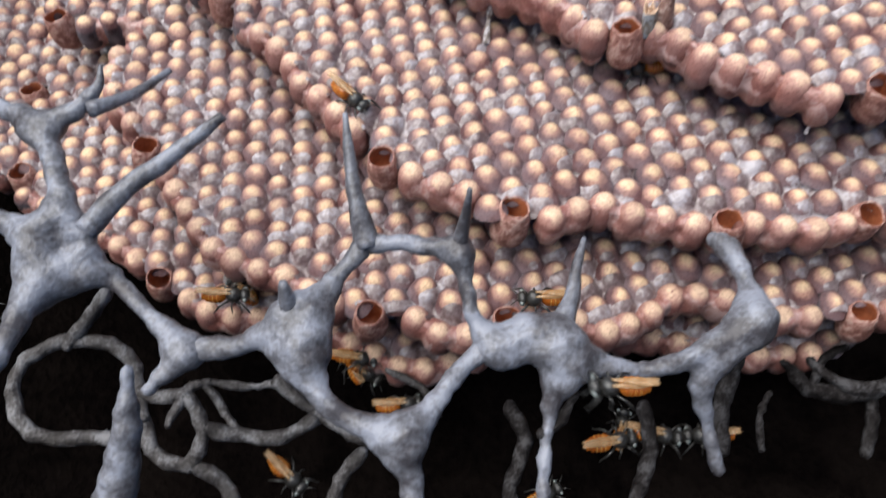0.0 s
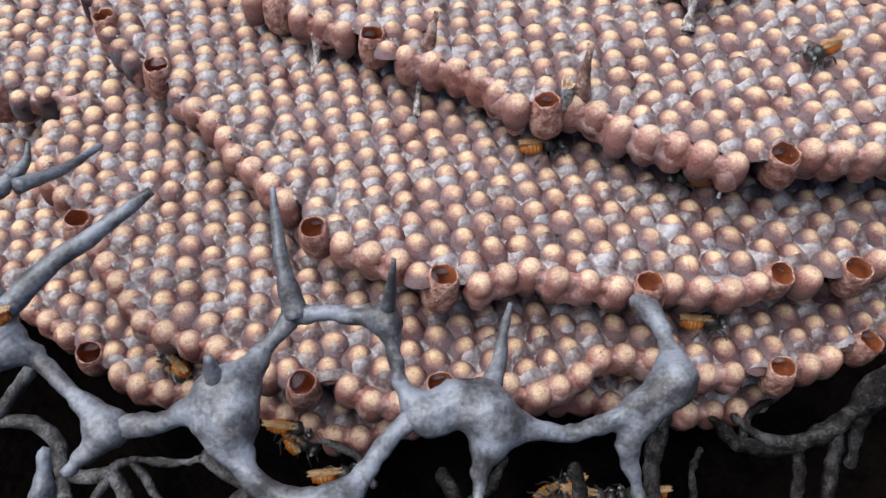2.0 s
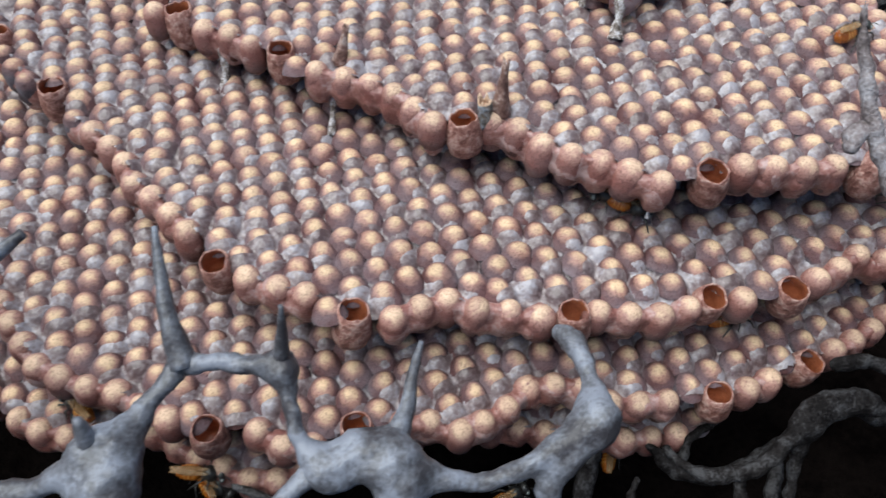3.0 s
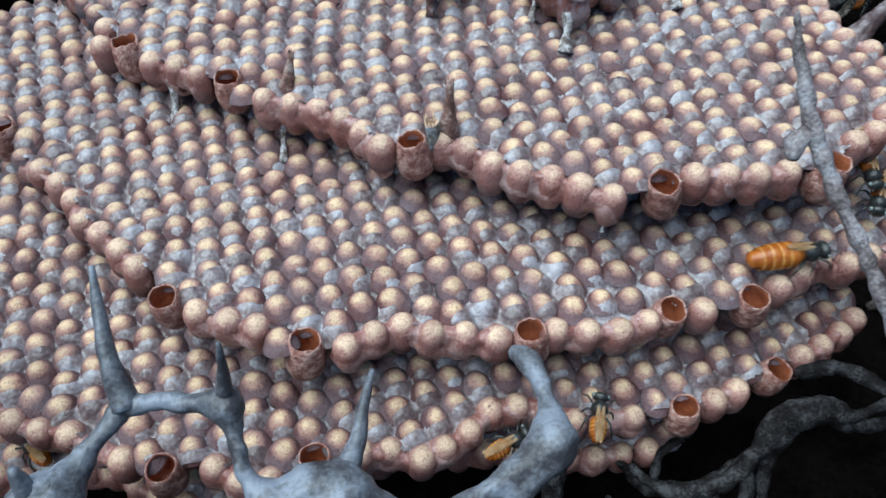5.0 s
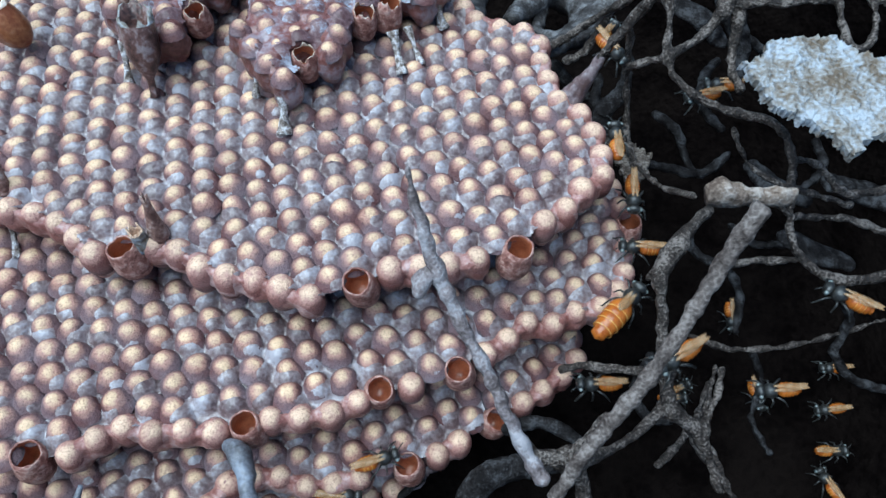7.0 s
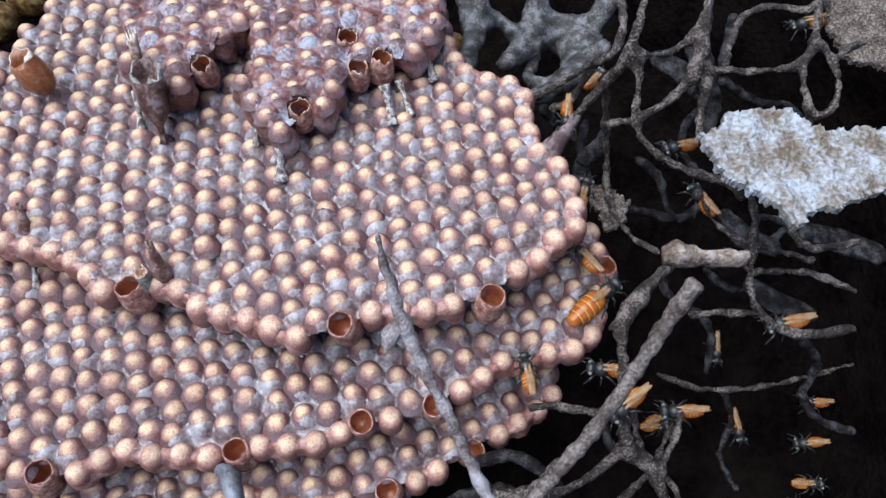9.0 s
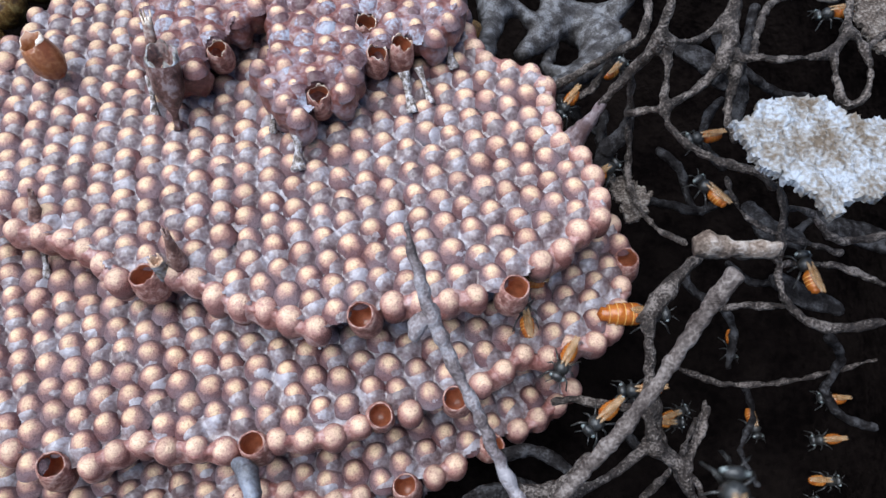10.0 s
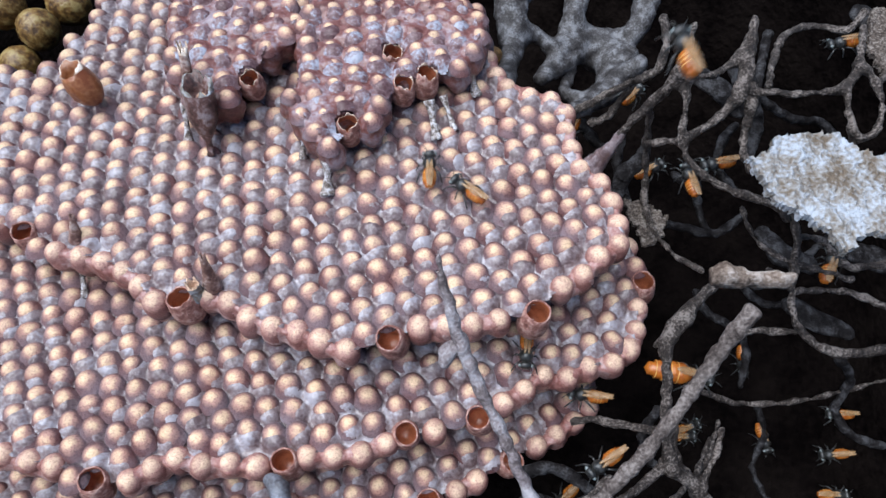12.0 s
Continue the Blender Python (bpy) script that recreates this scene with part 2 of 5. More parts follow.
def cup_mesh(seed, torn=False):
    seg = 28 if torn else 20
    profile = [(0, -4.6)] + OPEN_CUP
    if torn:
        profile = [(0, -4.6), (1.5, -4.2), (1.78, -2.6), (1.74, -0.9), (1.6, 0.0), (1.5, 0.4), (1.6, 0.36), (1.95, -0.5)] + OPEN_CUP[7:]
    verts, faces = revolve(profile, seg, 0.08 if torn else 0.035, seed, rim=(5, 6) if torn else (4, 5, 6), jag=3.0 if torn else 1.0)
    me = mesh_of("open_cell", verts, faces, CUP, INSIDE, TORN)
    for p in me.polygons:
        row = p.index // seg
        p.material_index = 1 if row < 4 else 2 if torn and row < 6 else 0
    return me


SLOPE = [(0, 0.46), (0.54, 0.37), (1.0, 0.17), (1.42, -0.07), (1.84, -0.3), (2.2, -0.52), (2.55, -0.85)]


def dome(seed):
    """A sealed cell top: steep behind, running out softly in front where wax fills the groove."""
    rng = random.Random(seed)
    verts, faces = revolve(DOME, 16, 0.04, seed)
    soft, _ = revolve(SLOPE, 16, 0.04, seed)
    turn, tall = rng.uniform(-0.5, 0.9), rng.uniform(0.92, 1.14)
    out = []
    for v, w in zip(verts, soft):
        a = math.atan2(v[1], v[0])
        k = max(0.0, math.cos(a + math.pi / 2 - turn)) ** 0.55
        p = Vector(v).lerp(Vector(w), k)
        out.append((p.x, p.y, p.z * tall))
    return out, faces


DOMES = [dome(s) for s in range(12)]
BARRELS = [revolve(BARREL, 18, 0.03, 20 + s) for s in range(12)]
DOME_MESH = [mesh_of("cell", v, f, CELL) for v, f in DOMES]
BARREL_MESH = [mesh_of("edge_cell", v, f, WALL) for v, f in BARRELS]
CUP_MESH = [cup_mesh(40 + s) for s in range(5)]
TORN_MESH = [cup_mesh(60 + s, True) for s in range(4)]


def inside(x, y, poly):
    hit = False
    for (x0, y0), (x1, y1) in zip(poly, poly[1:] + poly[:1]):
        if (y0 > y) != (y1 > y) and x < x0 + (y - y0) / (y1 - y0) * (x1 - x0):
            hit = not hit
    return hit


def to_edge(x, y, poly):
    best = 1e9
    for (x0, y0), (x1, y1) in zip(poly, poly[1:] + poly[:1]):
        dx, dy = x1 - x0, y1 - y0
        s = max(0, min(1, ((x - x0) * dx + (y - y0) * dy) / (dx * dx + dy * dy + 1e-9)))
        best = min(best, math.hypot(x - x0 - s * dx, y - y0 - s * dy))
    return best


def edge_row(poly, first, last, opens, step=3.75):
    """Cell centres along the free part of an outline."""
    pts, left = [], 0.0
    for (x0, y0), (x1, y1) in zip(poly[first:last], poly[first + 1:last + 1]):
        d = math.hypot(x1 - x0, y1 - y0)
        while left < d:
            p = (x0 + (x1 - x0) * left / d, y0 + (y1 - y0) * left / d)
            n = noise.noise(Vector((p[0] * 0.31, p[1] * 0.31, 7.0))) * 0.9
            p = (p[0] + (y1 - y0) / d * n, p[1] - (x1 - x0) / d * n)
            if all(math.hypot(p[0] - q[0], p[1] - q[1]) > 3.2 for q in opens):
                pts.append(p)
            left += step
        left -= d
    return pts


def lattice(warp, poly, opens, margin=1.2, drop=()):
    """Cell centres (mm) of a slightly bent honeycomb inside an outline."""
    c, vj, vjj, vi, vij, vii = [Vector(v) for v in warp]
    pts = []
    for i in range(-40, 41):
        for j in range(-40, 41):
            ci, cj = max(-13, min(13, i)) / 10, max(-13, min(13, j)) / 10
            p = c + vj * (j / 10) + vi * (i / 10) + vjj * cj * cj + vij * (ci * cj) + vii * ci * ci
            if not (inside(p.x, p.y, poly) or to_edge(p.x, p.y, poly) < margin):
                continue
            if any(math.hypot(p.x - q[0], p.y - q[1]) < 2.4 for q in opens) or any(math.hypot(p.x - q[0], p.y - q[1]) < q[2] for q in drop):
                continue
            pts.append((p.x, p.y))
    return pts


def settle(rim, inner, fixed, room=3.95, rounds=14):
    """Pushes crowded cells gently apart; rim and open cells keep their places."""
    a = np.array(rim + inner + fixed, float)
    free = np.zeros(len(a), bool)
    free[len(rim):len(rim) + len(inner)] = True
    for _ in range(rounds):
        d = a[:, None] - a[None]
        r = np.sqrt((d ** 2).sum(-1)) + np.eye(len(a)) * 99
        push = np.clip(room - r, 0, None) * (r < room)
        a[free] += (d / r[..., None] * push[..., None] * 0.28).sum(1)[free]
    return [tuple(p) for p in a[:len(rim) + len(inner)]]


def infill(pts, fixed, poly, room=2.75):
    """Adds cells where a gap is left between rim and honeycomb."""
    xs, ys = [p[0] for p in poly], [p[1] for p in poly]
    a = np.array(list(pts) + list(fixed))
    more = []
    for y in np.arange(min(ys), max(ys), 0.45):
        for x in np.arange(min(xs), max(xs), 0.45):
            if ((a[:, 0] - x) ** 2 + (a[:, 1] - y) ** 2).min() > room ** 2 and inside(x, y, poly):
                more.append((x, y))
                a = np.vstack([a, (x, y)])
    return more


def film_sheet(cells, opens, poly, seed, lift=0.0, step=0.32):
    """The wax that bridges the cells: a fine sheet that climbs their flanks, thick and thin in patches."""
    lo, hi = cells.min(0) - 2, cells.max(0) + 2
    gx, gy = np.meshgrid(np.arange(lo[0], hi[0], step), np.arange(lo[1], hi[1], step), indexing="ij")
    flat = np.stack([gx.ravel(), gy.ravel()], 1)
    plain, lean = np.full(len(flat), 99.0), np.full(len(flat), 99.0)
    for x, y in cells:
        near = np.abs(flat - (x, y)).max(1) < 5
        q = flat[near]
        plain[near] = np.minimum(plain[near], np.hypot(q[:, 0] - x, q[:, 1] - y))
        lean[near] = np.minimum(lean[near], np.hypot(q[:, 0] - x - 0.25, q[:, 1] - y + 0.78))
    cut = np.zeros(len(flat), bool)
    for x, y in opens:
        cut |= np.hypot(flat[:, 0] - x, flat[:, 1] - y) < 1.66
    held = np.zeros(len(flat), bool)
    for (x0, y0), (x1, y1) in zip(poly, poly[1:] + poly[:1]):
        if y0 != y1:
            held ^= ((y0 > flat[:, 1]) != (y1 > flat[:, 1])) & (flat[:, 0] < x0 + (flat[:, 1] - y0) / (y1 - y0) * (x1 - x0))
    ok, z = ~cut & (plain <= 3.2) & (held | (plain <= 1.5)), np.zeros(len(flat))
    base = np.interp(lean, (0.0, 0.5, 1.06, 1.4, 1.9, 2.3), (0.24, 0.17, -0.1, -0.34, -0.92, -1.4))
    for k in np.flatnonzero(ok):
        x, y = flat[k]
        within = held[k]
        n = noise.noise(Vector((x * 0.09, y * 0.09, seed * 3.7))) + 0.45 * noise.noise(Vector((x * 0.5, y * 0.5, seed)))
        level = 0.22 * max(-0.8, min(0.9, n)) + lift
        z[k] = level + base[k] - (0.0 if within else 0.35 + 0.5 * plain[k])
        z[k] += 0.05 * noise.noise(Vector((x * 1.9, y * 1.9, 3)))
    ids = np.full(len(flat), -1, int)
    ids[ok] = np.arange(ok.sum())
    ids = ids.reshape(gx.shape)
    quads = np.stack([ids[:-1, :-1], ids[1:, :-1], ids[1:, 1:], ids[:-1, 1:]], -1).reshape(-1, 4)
    quads = quads[(quads >= 0).all(1)]
    verts = np.column_stack([flat[ok], z[ok]]) * MM
    return [tuple(v) for v in verts.tolist()], quads.tolist()


def comb(name, label, plane, warp, poly, opens, seed=1, free=(0, 99), near=None, singles=300, jitter=0.14, fused=False):
    """A tier of brood cells: each cell a part, the wax between them one sheet."""
    rng = random.Random(seed)
    z0, sx, sy = plane
    root = new(name)
    n = Vector((-sx, -sy, 1)).normalized()
    root.matrix_world = Matrix.Translation((0, 0, z0 * MM)) @ n.to_track_quat("Z", "Y").to_matrix().to_4x4()
    root.matrix_world = Matrix.Translation((0, 0, z0 * MM)) @ Matrix(((1, 0, -sx, 0), (0, 1, -sy, 0), (sx, sy, 1, 0), (0, 0, 0, 1))).to_quaternion().to_matrix().to_4x4()
    tagged(root, label, "brood comb", "brood combs of the nest")
    rim = edge_row(poly, free[0], min(free[1], len(poly) - 1), opens)
    inner = lattice(warp, poly, list(opens), 0.0)
    inner = [p for p in inner if all(math.hypot(p[0] - q[0], p[1] - q[1]) > 2.0 for q in rim)]
    fixed = [(x, y) for x, y, *_ in opens]
    pts = settle(rim, inner, fixed)
    more = infill(pts, fixed, poly)
    pts = settle(rim, pts[len(rim):] + more, fixed, 3.8, 8)
    pts = pts[:len(rim)] + [p for p in pts[len(rim):] if all(math.hypot(p[0] - q[0], p[1] - q[1]) > 3.0 for q in fixed)]
    every = pts + [(x, y) for x, y, *_ in opens]
    arr = np.array(every)
    near = near or (arr[:, 0].mean(), arr[:, 1].min() - 30)
    order = sorted(range(len(pts)), key=lambda k: (pts[k][0] - near[0]) ** 2 * 0.3 + (pts[k][1] - near[1]) ** 2)
    rest_v, rest_f = [], []
    for rank, k in enumerate(order):
        x, y = pts[k]
        count = int(((arr[:, 0] - x) ** 2 + (arr[:, 1] - y) ** 2 < 5.3 ** 2).sum()) - 1
        edge = (k < len(rim) or count < 4) and not fused
        size = rng.uniform(0.97, 1.09) * (0.84 if fused else 0.91 if edge else 1.0)
        m = (Matrix.Translation(((x + rng.uniform(-jitter, jitter)) * MM, (y + rng.uniform(-jitter, jitter)) * MM, rng.uniform(-0.15, 0.15) * MM))
             @ pose(0, 0, 0, rng.uniform(-4, 4) if edge else rng.uniform(-8, 8), rng.uniform(-4, 4) if edge else rng.uniform(-8, 8), rng.uniform(0, 360) if edge else 0) @ Matrix.Diagonal((size * rng.uniform(0.95, 1.05), size, size * rng.uniform(0.9, 1.12), 1)))
        v = rng.randrange(12)
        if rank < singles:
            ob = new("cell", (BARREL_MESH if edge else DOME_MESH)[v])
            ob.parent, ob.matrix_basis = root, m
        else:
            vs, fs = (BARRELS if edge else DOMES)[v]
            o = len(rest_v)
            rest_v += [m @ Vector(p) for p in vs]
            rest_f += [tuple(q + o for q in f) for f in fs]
    for k, (x, y, *more) in enumerate(opens):
        tilt = more[0] if more else (rng.uniform(-8, 8), rng.uniform(-8, 8))
        size = more[1] if len(more) > 1 else rng.uniform(1.0, 1.08) * (0.88 if fused else 1.0)
        ob = new("open_cell", TORN_MESH[k % 4] if fused else CUP_MESH[k % 5])
        ob.parent = root
        ob["label"] = "open empty cell with a thin ragged rim"
        ob.matrix_basis = Matrix.Translation((x * MM, y * MM, (-0.9 if fused else 0) * MM)) @ pose(0, 0, 0, *tilt, rng.uniform(0, 360)) @ Matrix.Diagonal((size, size, size, 1))
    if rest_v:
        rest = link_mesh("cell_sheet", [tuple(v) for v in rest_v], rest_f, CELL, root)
        rest["kind"] = "stuff"
    film_v, film_f = film_sheet(np.array(pts), fixed, poly, seed, 0.12 if fused else 0.0)
    link_mesh("wax_film", film_v, film_f, SKINFILM if fused else FILM, root, "pale grey wax between the cells")["kind"] = "stuff"
    if not fused and rim:
        web_body(root, "rim_skin", [[(x, y, -1.5, 1.6), (x, y, -2.9, 1.85), (x, y, -4.5, 1.5)] for x, y in rim], RIMSKIN, "pink waxy skin fusing the walls of the rim cells", 0.75, 0.4)
    if fused:
        web_body(root, "wax_skin", [[(x, y, -1.7, 1.8), (x + rng.uniform(-0.3, 0.3), y, -3.4, 2.05), (x, y, -4.9, 1.6)] for x, y in pts], SKIN, "smooth brown skin of fused cell walls", 0.7, 0.45)
    return root, pts


def smooth_path(points, step=0.9):
    """Catmull-Rom through rows (x, y, z, r) in mm."""
    p = [Vector(q[:3]) for q in points]
    r = [q[3] for q in points]
    p = [2 * p[0] - p[1]] + p + [2 * p[-1] - p[-2]]
    out = []
    for k in range(1, len(p) - 2):
        n = max(2, int((p[k + 1] - p[k]).length / step))
        for s in range(n):
            t = s / n
            q = 0.5 * (2 * p[k] + (p[k + 1] - p[k - 1]) * t + (2 * p[k - 1] - 5 * p[k] + 4 * p[k + 1] - p[k + 2]) * t * t + (3 * p[k] - p[k - 1] - 3 * p[k + 1] + p[k + 2]) * t ** 3)
            out.append((q, r[k - 1] * (1 - t) + r[k] * t))
    out.append((p[-2], r[-1]))
    return out


def tube(bm, points, seg=8, rough=0.12, seed=0, step=0.9, flat=1.0):
    """A closed, uneven, tapered tube along rows (x, y, z, r) in mm."""
    path = smooth_path(points, step)
    side, prev = None, None
    for k, (q, r) in enumerate(path):
        d = (path[min(k + 1, len(path) - 1)][0] - path[max(k - 1, 0)][0]).normalized()
        side = (Vector((0.31, 0.17, 0.93)) if side is None else side)
        side = (side - d * side.dot(d)).normalized()
        other = d.cross(side)
        ring = []
        for s in range(seg):
            a = 2 * math.pi * s / seg
            w = r * (1 + rough * noise.noise((q + side * math.cos(a) * 2 + other * math.sin(a) * 2) * 0.55 + Vector((seed * 7.3, 0, 0))) * 2)
            ring.append(bm.verts.new((q + side * (w * math.cos(a)) + other * (w * math.sin(a) * flat)) * MM))
        if prev:
            for s in range(seg):
                bm.faces.new((prev[s], prev[(s + 1) % seg], ring[(s + 1) % seg], ring[s]))
        else:
            bm.faces.new(ring[::-1])
        prev = ring
    bm.faces.new(prev)


STRANDS = {}


def strand(web, *points):
    STRANDS.setdefault(web, []).append(points)


def grown(strands, blend=1.0, cell=0.45, squash=1.0):
    """One smooth body grown round a set of struts: a blended distance field, polygonised. Rows (x, y, z, r) in mm."""
    paths = [smooth_path(p, 2.2) for p in strands]
    every = np.array([list(q) for path in paths for q, _ in path])
    big = max(r for path in paths for _, r in path) + 3 * blend + 1
    low, high = every.min(0) - big, every.max(0) + big
    n = np.ceil((high - low) / cell).astype(int) + 1
    total = np.zeros(n, np.float32)
    axes = [low[k] + cell * np.arange(n[k]) for k in range(3)]
    for path in paths:
        p = np.array([list(q) for q, _ in path])
        r = np.array([v for _, v in path])
        pad = r.max() + 5 * blend
        i0 = np.maximum(0, np.floor((p.min(0) - pad - low) / cell).astype(int))
        i1 = np.minimum(n, np.ceil((p.max(0) + pad - low) / cell).astype(int) + 1)
        gx, gy, gz = np.meshgrid(*[axes[k][i0[k]:i1[k]] for k in range(3)], indexing="ij")
        g = np.stack([gx, gy, gz], -1).astype(np.float32)
        best = np.full(g.shape[:3], 1e3, np.float32)
        for a, b, ra, rb in zip(p[:-1], p[1:], r[:-1], r[1:]):
            d = b - a
            t = np.clip(((g - a) @ d) / (d @ d + 1e-9), 0, 1)
            off = g - (a + t[..., None] * d)
            off[..., 2] *= squash
            np.minimum(best, np.sqrt((off ** 2).sum(-1)) - (ra + (rb - ra) * t), out=best)
        total[i0[0]:i1[0], i0[1]:i1[1], i0[2]:i1[2]] += np.exp(-np.maximum(best, -6) / blend)
    f = -blend * np.log(total + 1e-9)
    ii, jj, kk = np.meshgrid(*[np.arange(v) for v in n], indexing="ij")
    f += (0.18 * np.sin(ii * cell * 1.1 + 2 * np.sin(jj * cell * 0.7)) * np.sin(jj * cell * 1.3 + kk * cell * 0.9) + 0.1 * np.sin(ii * cell * 3.1 + kk * cell * 2) * np.sin(jj * cell * 2.7 + 1)).astype(np.float32)
    ins = f < 0
    c = ins[:-1, :-1, :-1].astype(np.int8)
    corners = [(x, y, z) for x in (0, 1) for y in (0, 1) for z in (0, 1)]
    m = [v - 1 for v in n]
    count = sum(ins[x:x + m[0], y:y + m[1], z:z + m[2]].astype(np.int8) for x, y, z in corners)
    cells = np.argwhere((count > 0) & (count < 8))
    index = np.full(m, -1, np.int64)
    index[tuple(cells.T)] = np.arange(len(cells))
    acc, hits = np.zeros((len(cells), 3)), np.zeros(len(cells))
    for a in corners:
        for ax in range(3):
            if a[ax]:
                continue
            b = list(a)
            b[ax] = 1
            fa, fb = f[tuple((cells + a).T)], f[tuple((cells + b).T)]
            cross = (fa < 0) != (fb < 0)
            t = np.where(cross, fa / np.where(cross, fa - fb, 1), 0)
            pt = np.array(a, float) + t[:, None] * (np.array(b) - np.array(a))
            acc += pt * cross[:, None]
            hits += cross
    verts = (cells + acc / hits[:, None]) * cell + low
    faces = []
    for ax in range(3):
        u, v = (ax + 1) % 3, (ax + 2) % 3
        sl0, sl1 = [slice(None)] * 3, [slice(None)] * 3
        sl0[ax], sl1[ax] = slice(0, -1), slice(1, None)
        e = np.argwhere(ins[tuple(sl0)] != ins[tuple(sl1)])
        e = e[(e[:, u] > 0) & (e[:, v] > 0) & (e[:, u] < n[u] - 1) & (e[:, v] < n[v] - 1)]
        quad = []
        for du, dv in ((1, 1), (0, 1), (0, 0), (1, 0)):
            q = e.copy()
            q[:, u] -= du
            q[:, v] -= dv
            quad.append(index[tuple(q.T)])
        quad = np.stack(quad, 1)
        flip = ~ins[tuple(e.T)]
        quad[flip] = quad[flip][:, ::-1]
        faces += quad.tolist()
    return [tuple(v) for v in (verts * MM).tolist()], faces


def web_body(parent, name, strands, mat, label="", blend=1.0, cell=0.45, squash=1.0):
    verts, faces = grown(strands, blend, cell, squash)
    return link_mesh(name, verts, faces, mat, parent, label)


# ---- the place: the opened nest in a hollow in the ground; unseen walls added to block light ----
def cavity():
    floor = bmesh.new()
    n = 48
    ring_r = [0.0, 50, 95, 118, 130, 136, 140, 146, 175]
    ring_z = [-28, -28, -22, -8, 12, 30, 46, 58, 66]
    prev = None
    for r, z in zip(ring_r, ring_z):
        if r == 0:
            prev = [floor.verts.new((40 * MM, 72 * MM, z * MM))]
            continue
        ring = []
        for s in range(n):
            a = 2 * math.pi * s / n
            # Unseen right wall drawn in to keep light off the pit.
            rr = r * (1 - (0.10 * max(0.0, math.cos(a)) ** 2 if z > 0 else 0)) * (1 + 0.05 * noise.noise(Vector((math.cos(a) * 2, math.sin(a) * 2, z * 0.02))))
            ring.append(floor.verts.new(((40 + rr * math.cos(a)) * MM, (72 + rr * math.sin(a)) * MM, (z + 5 * noise.noise(Vector((rr * math.cos(a) * 0.03, rr * math.sin(a) * 0.03, 3)))) * MM)))
        for s in range(n):
            if len(prev) == 1:
                floor.faces.new((prev[0], ring[s], ring[(s + 1) % n]))
            else:
                floor.faces.new((prev[s], ring[s], ring[(s + 1) % n], prev[(s + 1) % n]))
        prev = ring
    for r in (0.8, 4.0, 60.0):
        ring = [floor.verts.new((r * math.cos(2 * math.pi * s / n), r * math.sin(2 * math.pi * s / n), 0.07)) for s in range(n)]
        for s in range(n):
            floor.faces.new((prev[s], ring[s], ring[(s + 1) % n], prev[(s + 1) % n]))
        prev = ring
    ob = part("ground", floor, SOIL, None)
    tagged(ob, "soil hollow around the opened bee nest, blackened with painted cavity shade", "ground", kind="structure")


cavity()

# ---- brood combs ----
A_PLANE, B_PLANE, C_PLANE, D_PLANE = (49.26, 0.0386, -0.008), (40.85, -0.0159, 0.0014), (30.55, -0.0175, 0.0033), (20.3, -0.012, 0.002)
A_WARP = [(48.84, 71.62), (34.95, 21.59), (-0.07, 4.5), (35.45, -17.79), (-2.91, 5.06), (0.06, 1.37)]
B_WARP = [(29.96, 56.13), (31.22, 26.95), (-1.25, 1.3), (38.48, -12.56), (-0.11, 3.08), (1.09, -1.51)]
C_WARP = [(5.32, 42.88), (34.82, 20.68), (-1.09, -1.22), (35.48, -19.55), (2.93, -0.68), (0.58, 0.29)]
A_EDGE = [(-30, 118), (-19.4, 102.1), (-14.5, 94.3), (-10, 90.7), (-4.4, 87.5), (0.3, 84.8), (4.2, 81.3), (12.3, 78), (16.6, 75.3), (19.8, 70.4), (28.3, 70.2), (32.1, 67.2),
          (37, 63.3), (41.5, 61.8), (47, 58), (52.5, 58.7), (57.7, 60.5), (62.3, 59.9), (74.2, 59.6), (77.9, 62.4), (84.7, 66.8), (89.6, 69.5), (88.7, 77), (87.3, 80.9),
          (84.7, 86.8), (86.4, 94.3), (77, 99.9), (75.4, 106.3), (76, 118), (60, 134), (9.9, 130.8), (8.7, 125.5), (4.4, 123.6), (3.9, 117.3), (-4.5, 116.8), (-16, 124)]
B_EDGE = [(-46, 104), (-37.5, 89.2), (-32.2, 85.9), (-27.9, 79.7), (-22.8, 75.8), (-18, 68.5), (-13, 63.8), (-8.9, 59.4), (-7.2, 55.5), (-0.1, 52.2), (4.8, 50.4), (9.3, 47.5), (15.9, 47.6),
          (19.6, 50), (25.8, 47.8), (31.4, 47.2), (35.7, 47.2), (46, 46.8), (53.5, 47.5), (64.2, 48.7), (74.8, 53.4), (86, 53.9), (90.6, 55.9), (93.2, 62.1), (95, 66.6), (94.9, 74),
          (88, 82), (60, 84), (20, 92), (-10, 108), (-34, 116)]
C_EDGE = [(-72, 118), (-68.5, 107.3), (-62.2, 90.8), (-57.9, 90.1), (-48.7, 91.5), (-47, 90.1), (-50.7, 83.1), (-50.6, 77.6), (-46.8, 70.7), (-42.5, 64.8), (-37.7, 59.4), (-33.5, 52.6), (-29.5, 47.3),
          (-22.4, 45.3), (-13.1, 40.5), (-8.7, 38.7), (-2.6, 38.7), (1.6, 35.6), (9, 37.7), (17.3, 38.7), (22.8, 36.2), (26.9, 39.1), (32.9, 42.9), (37.3, 41.9), (44.4, 39.2), (55.4, 39.4),
          (64.3, 41.8), (70, 43.7), (79, 46.9), (84, 50), (86, 58), (60, 62), (20, 66), (-4, 76), (-24, 96), (-40, 116)]
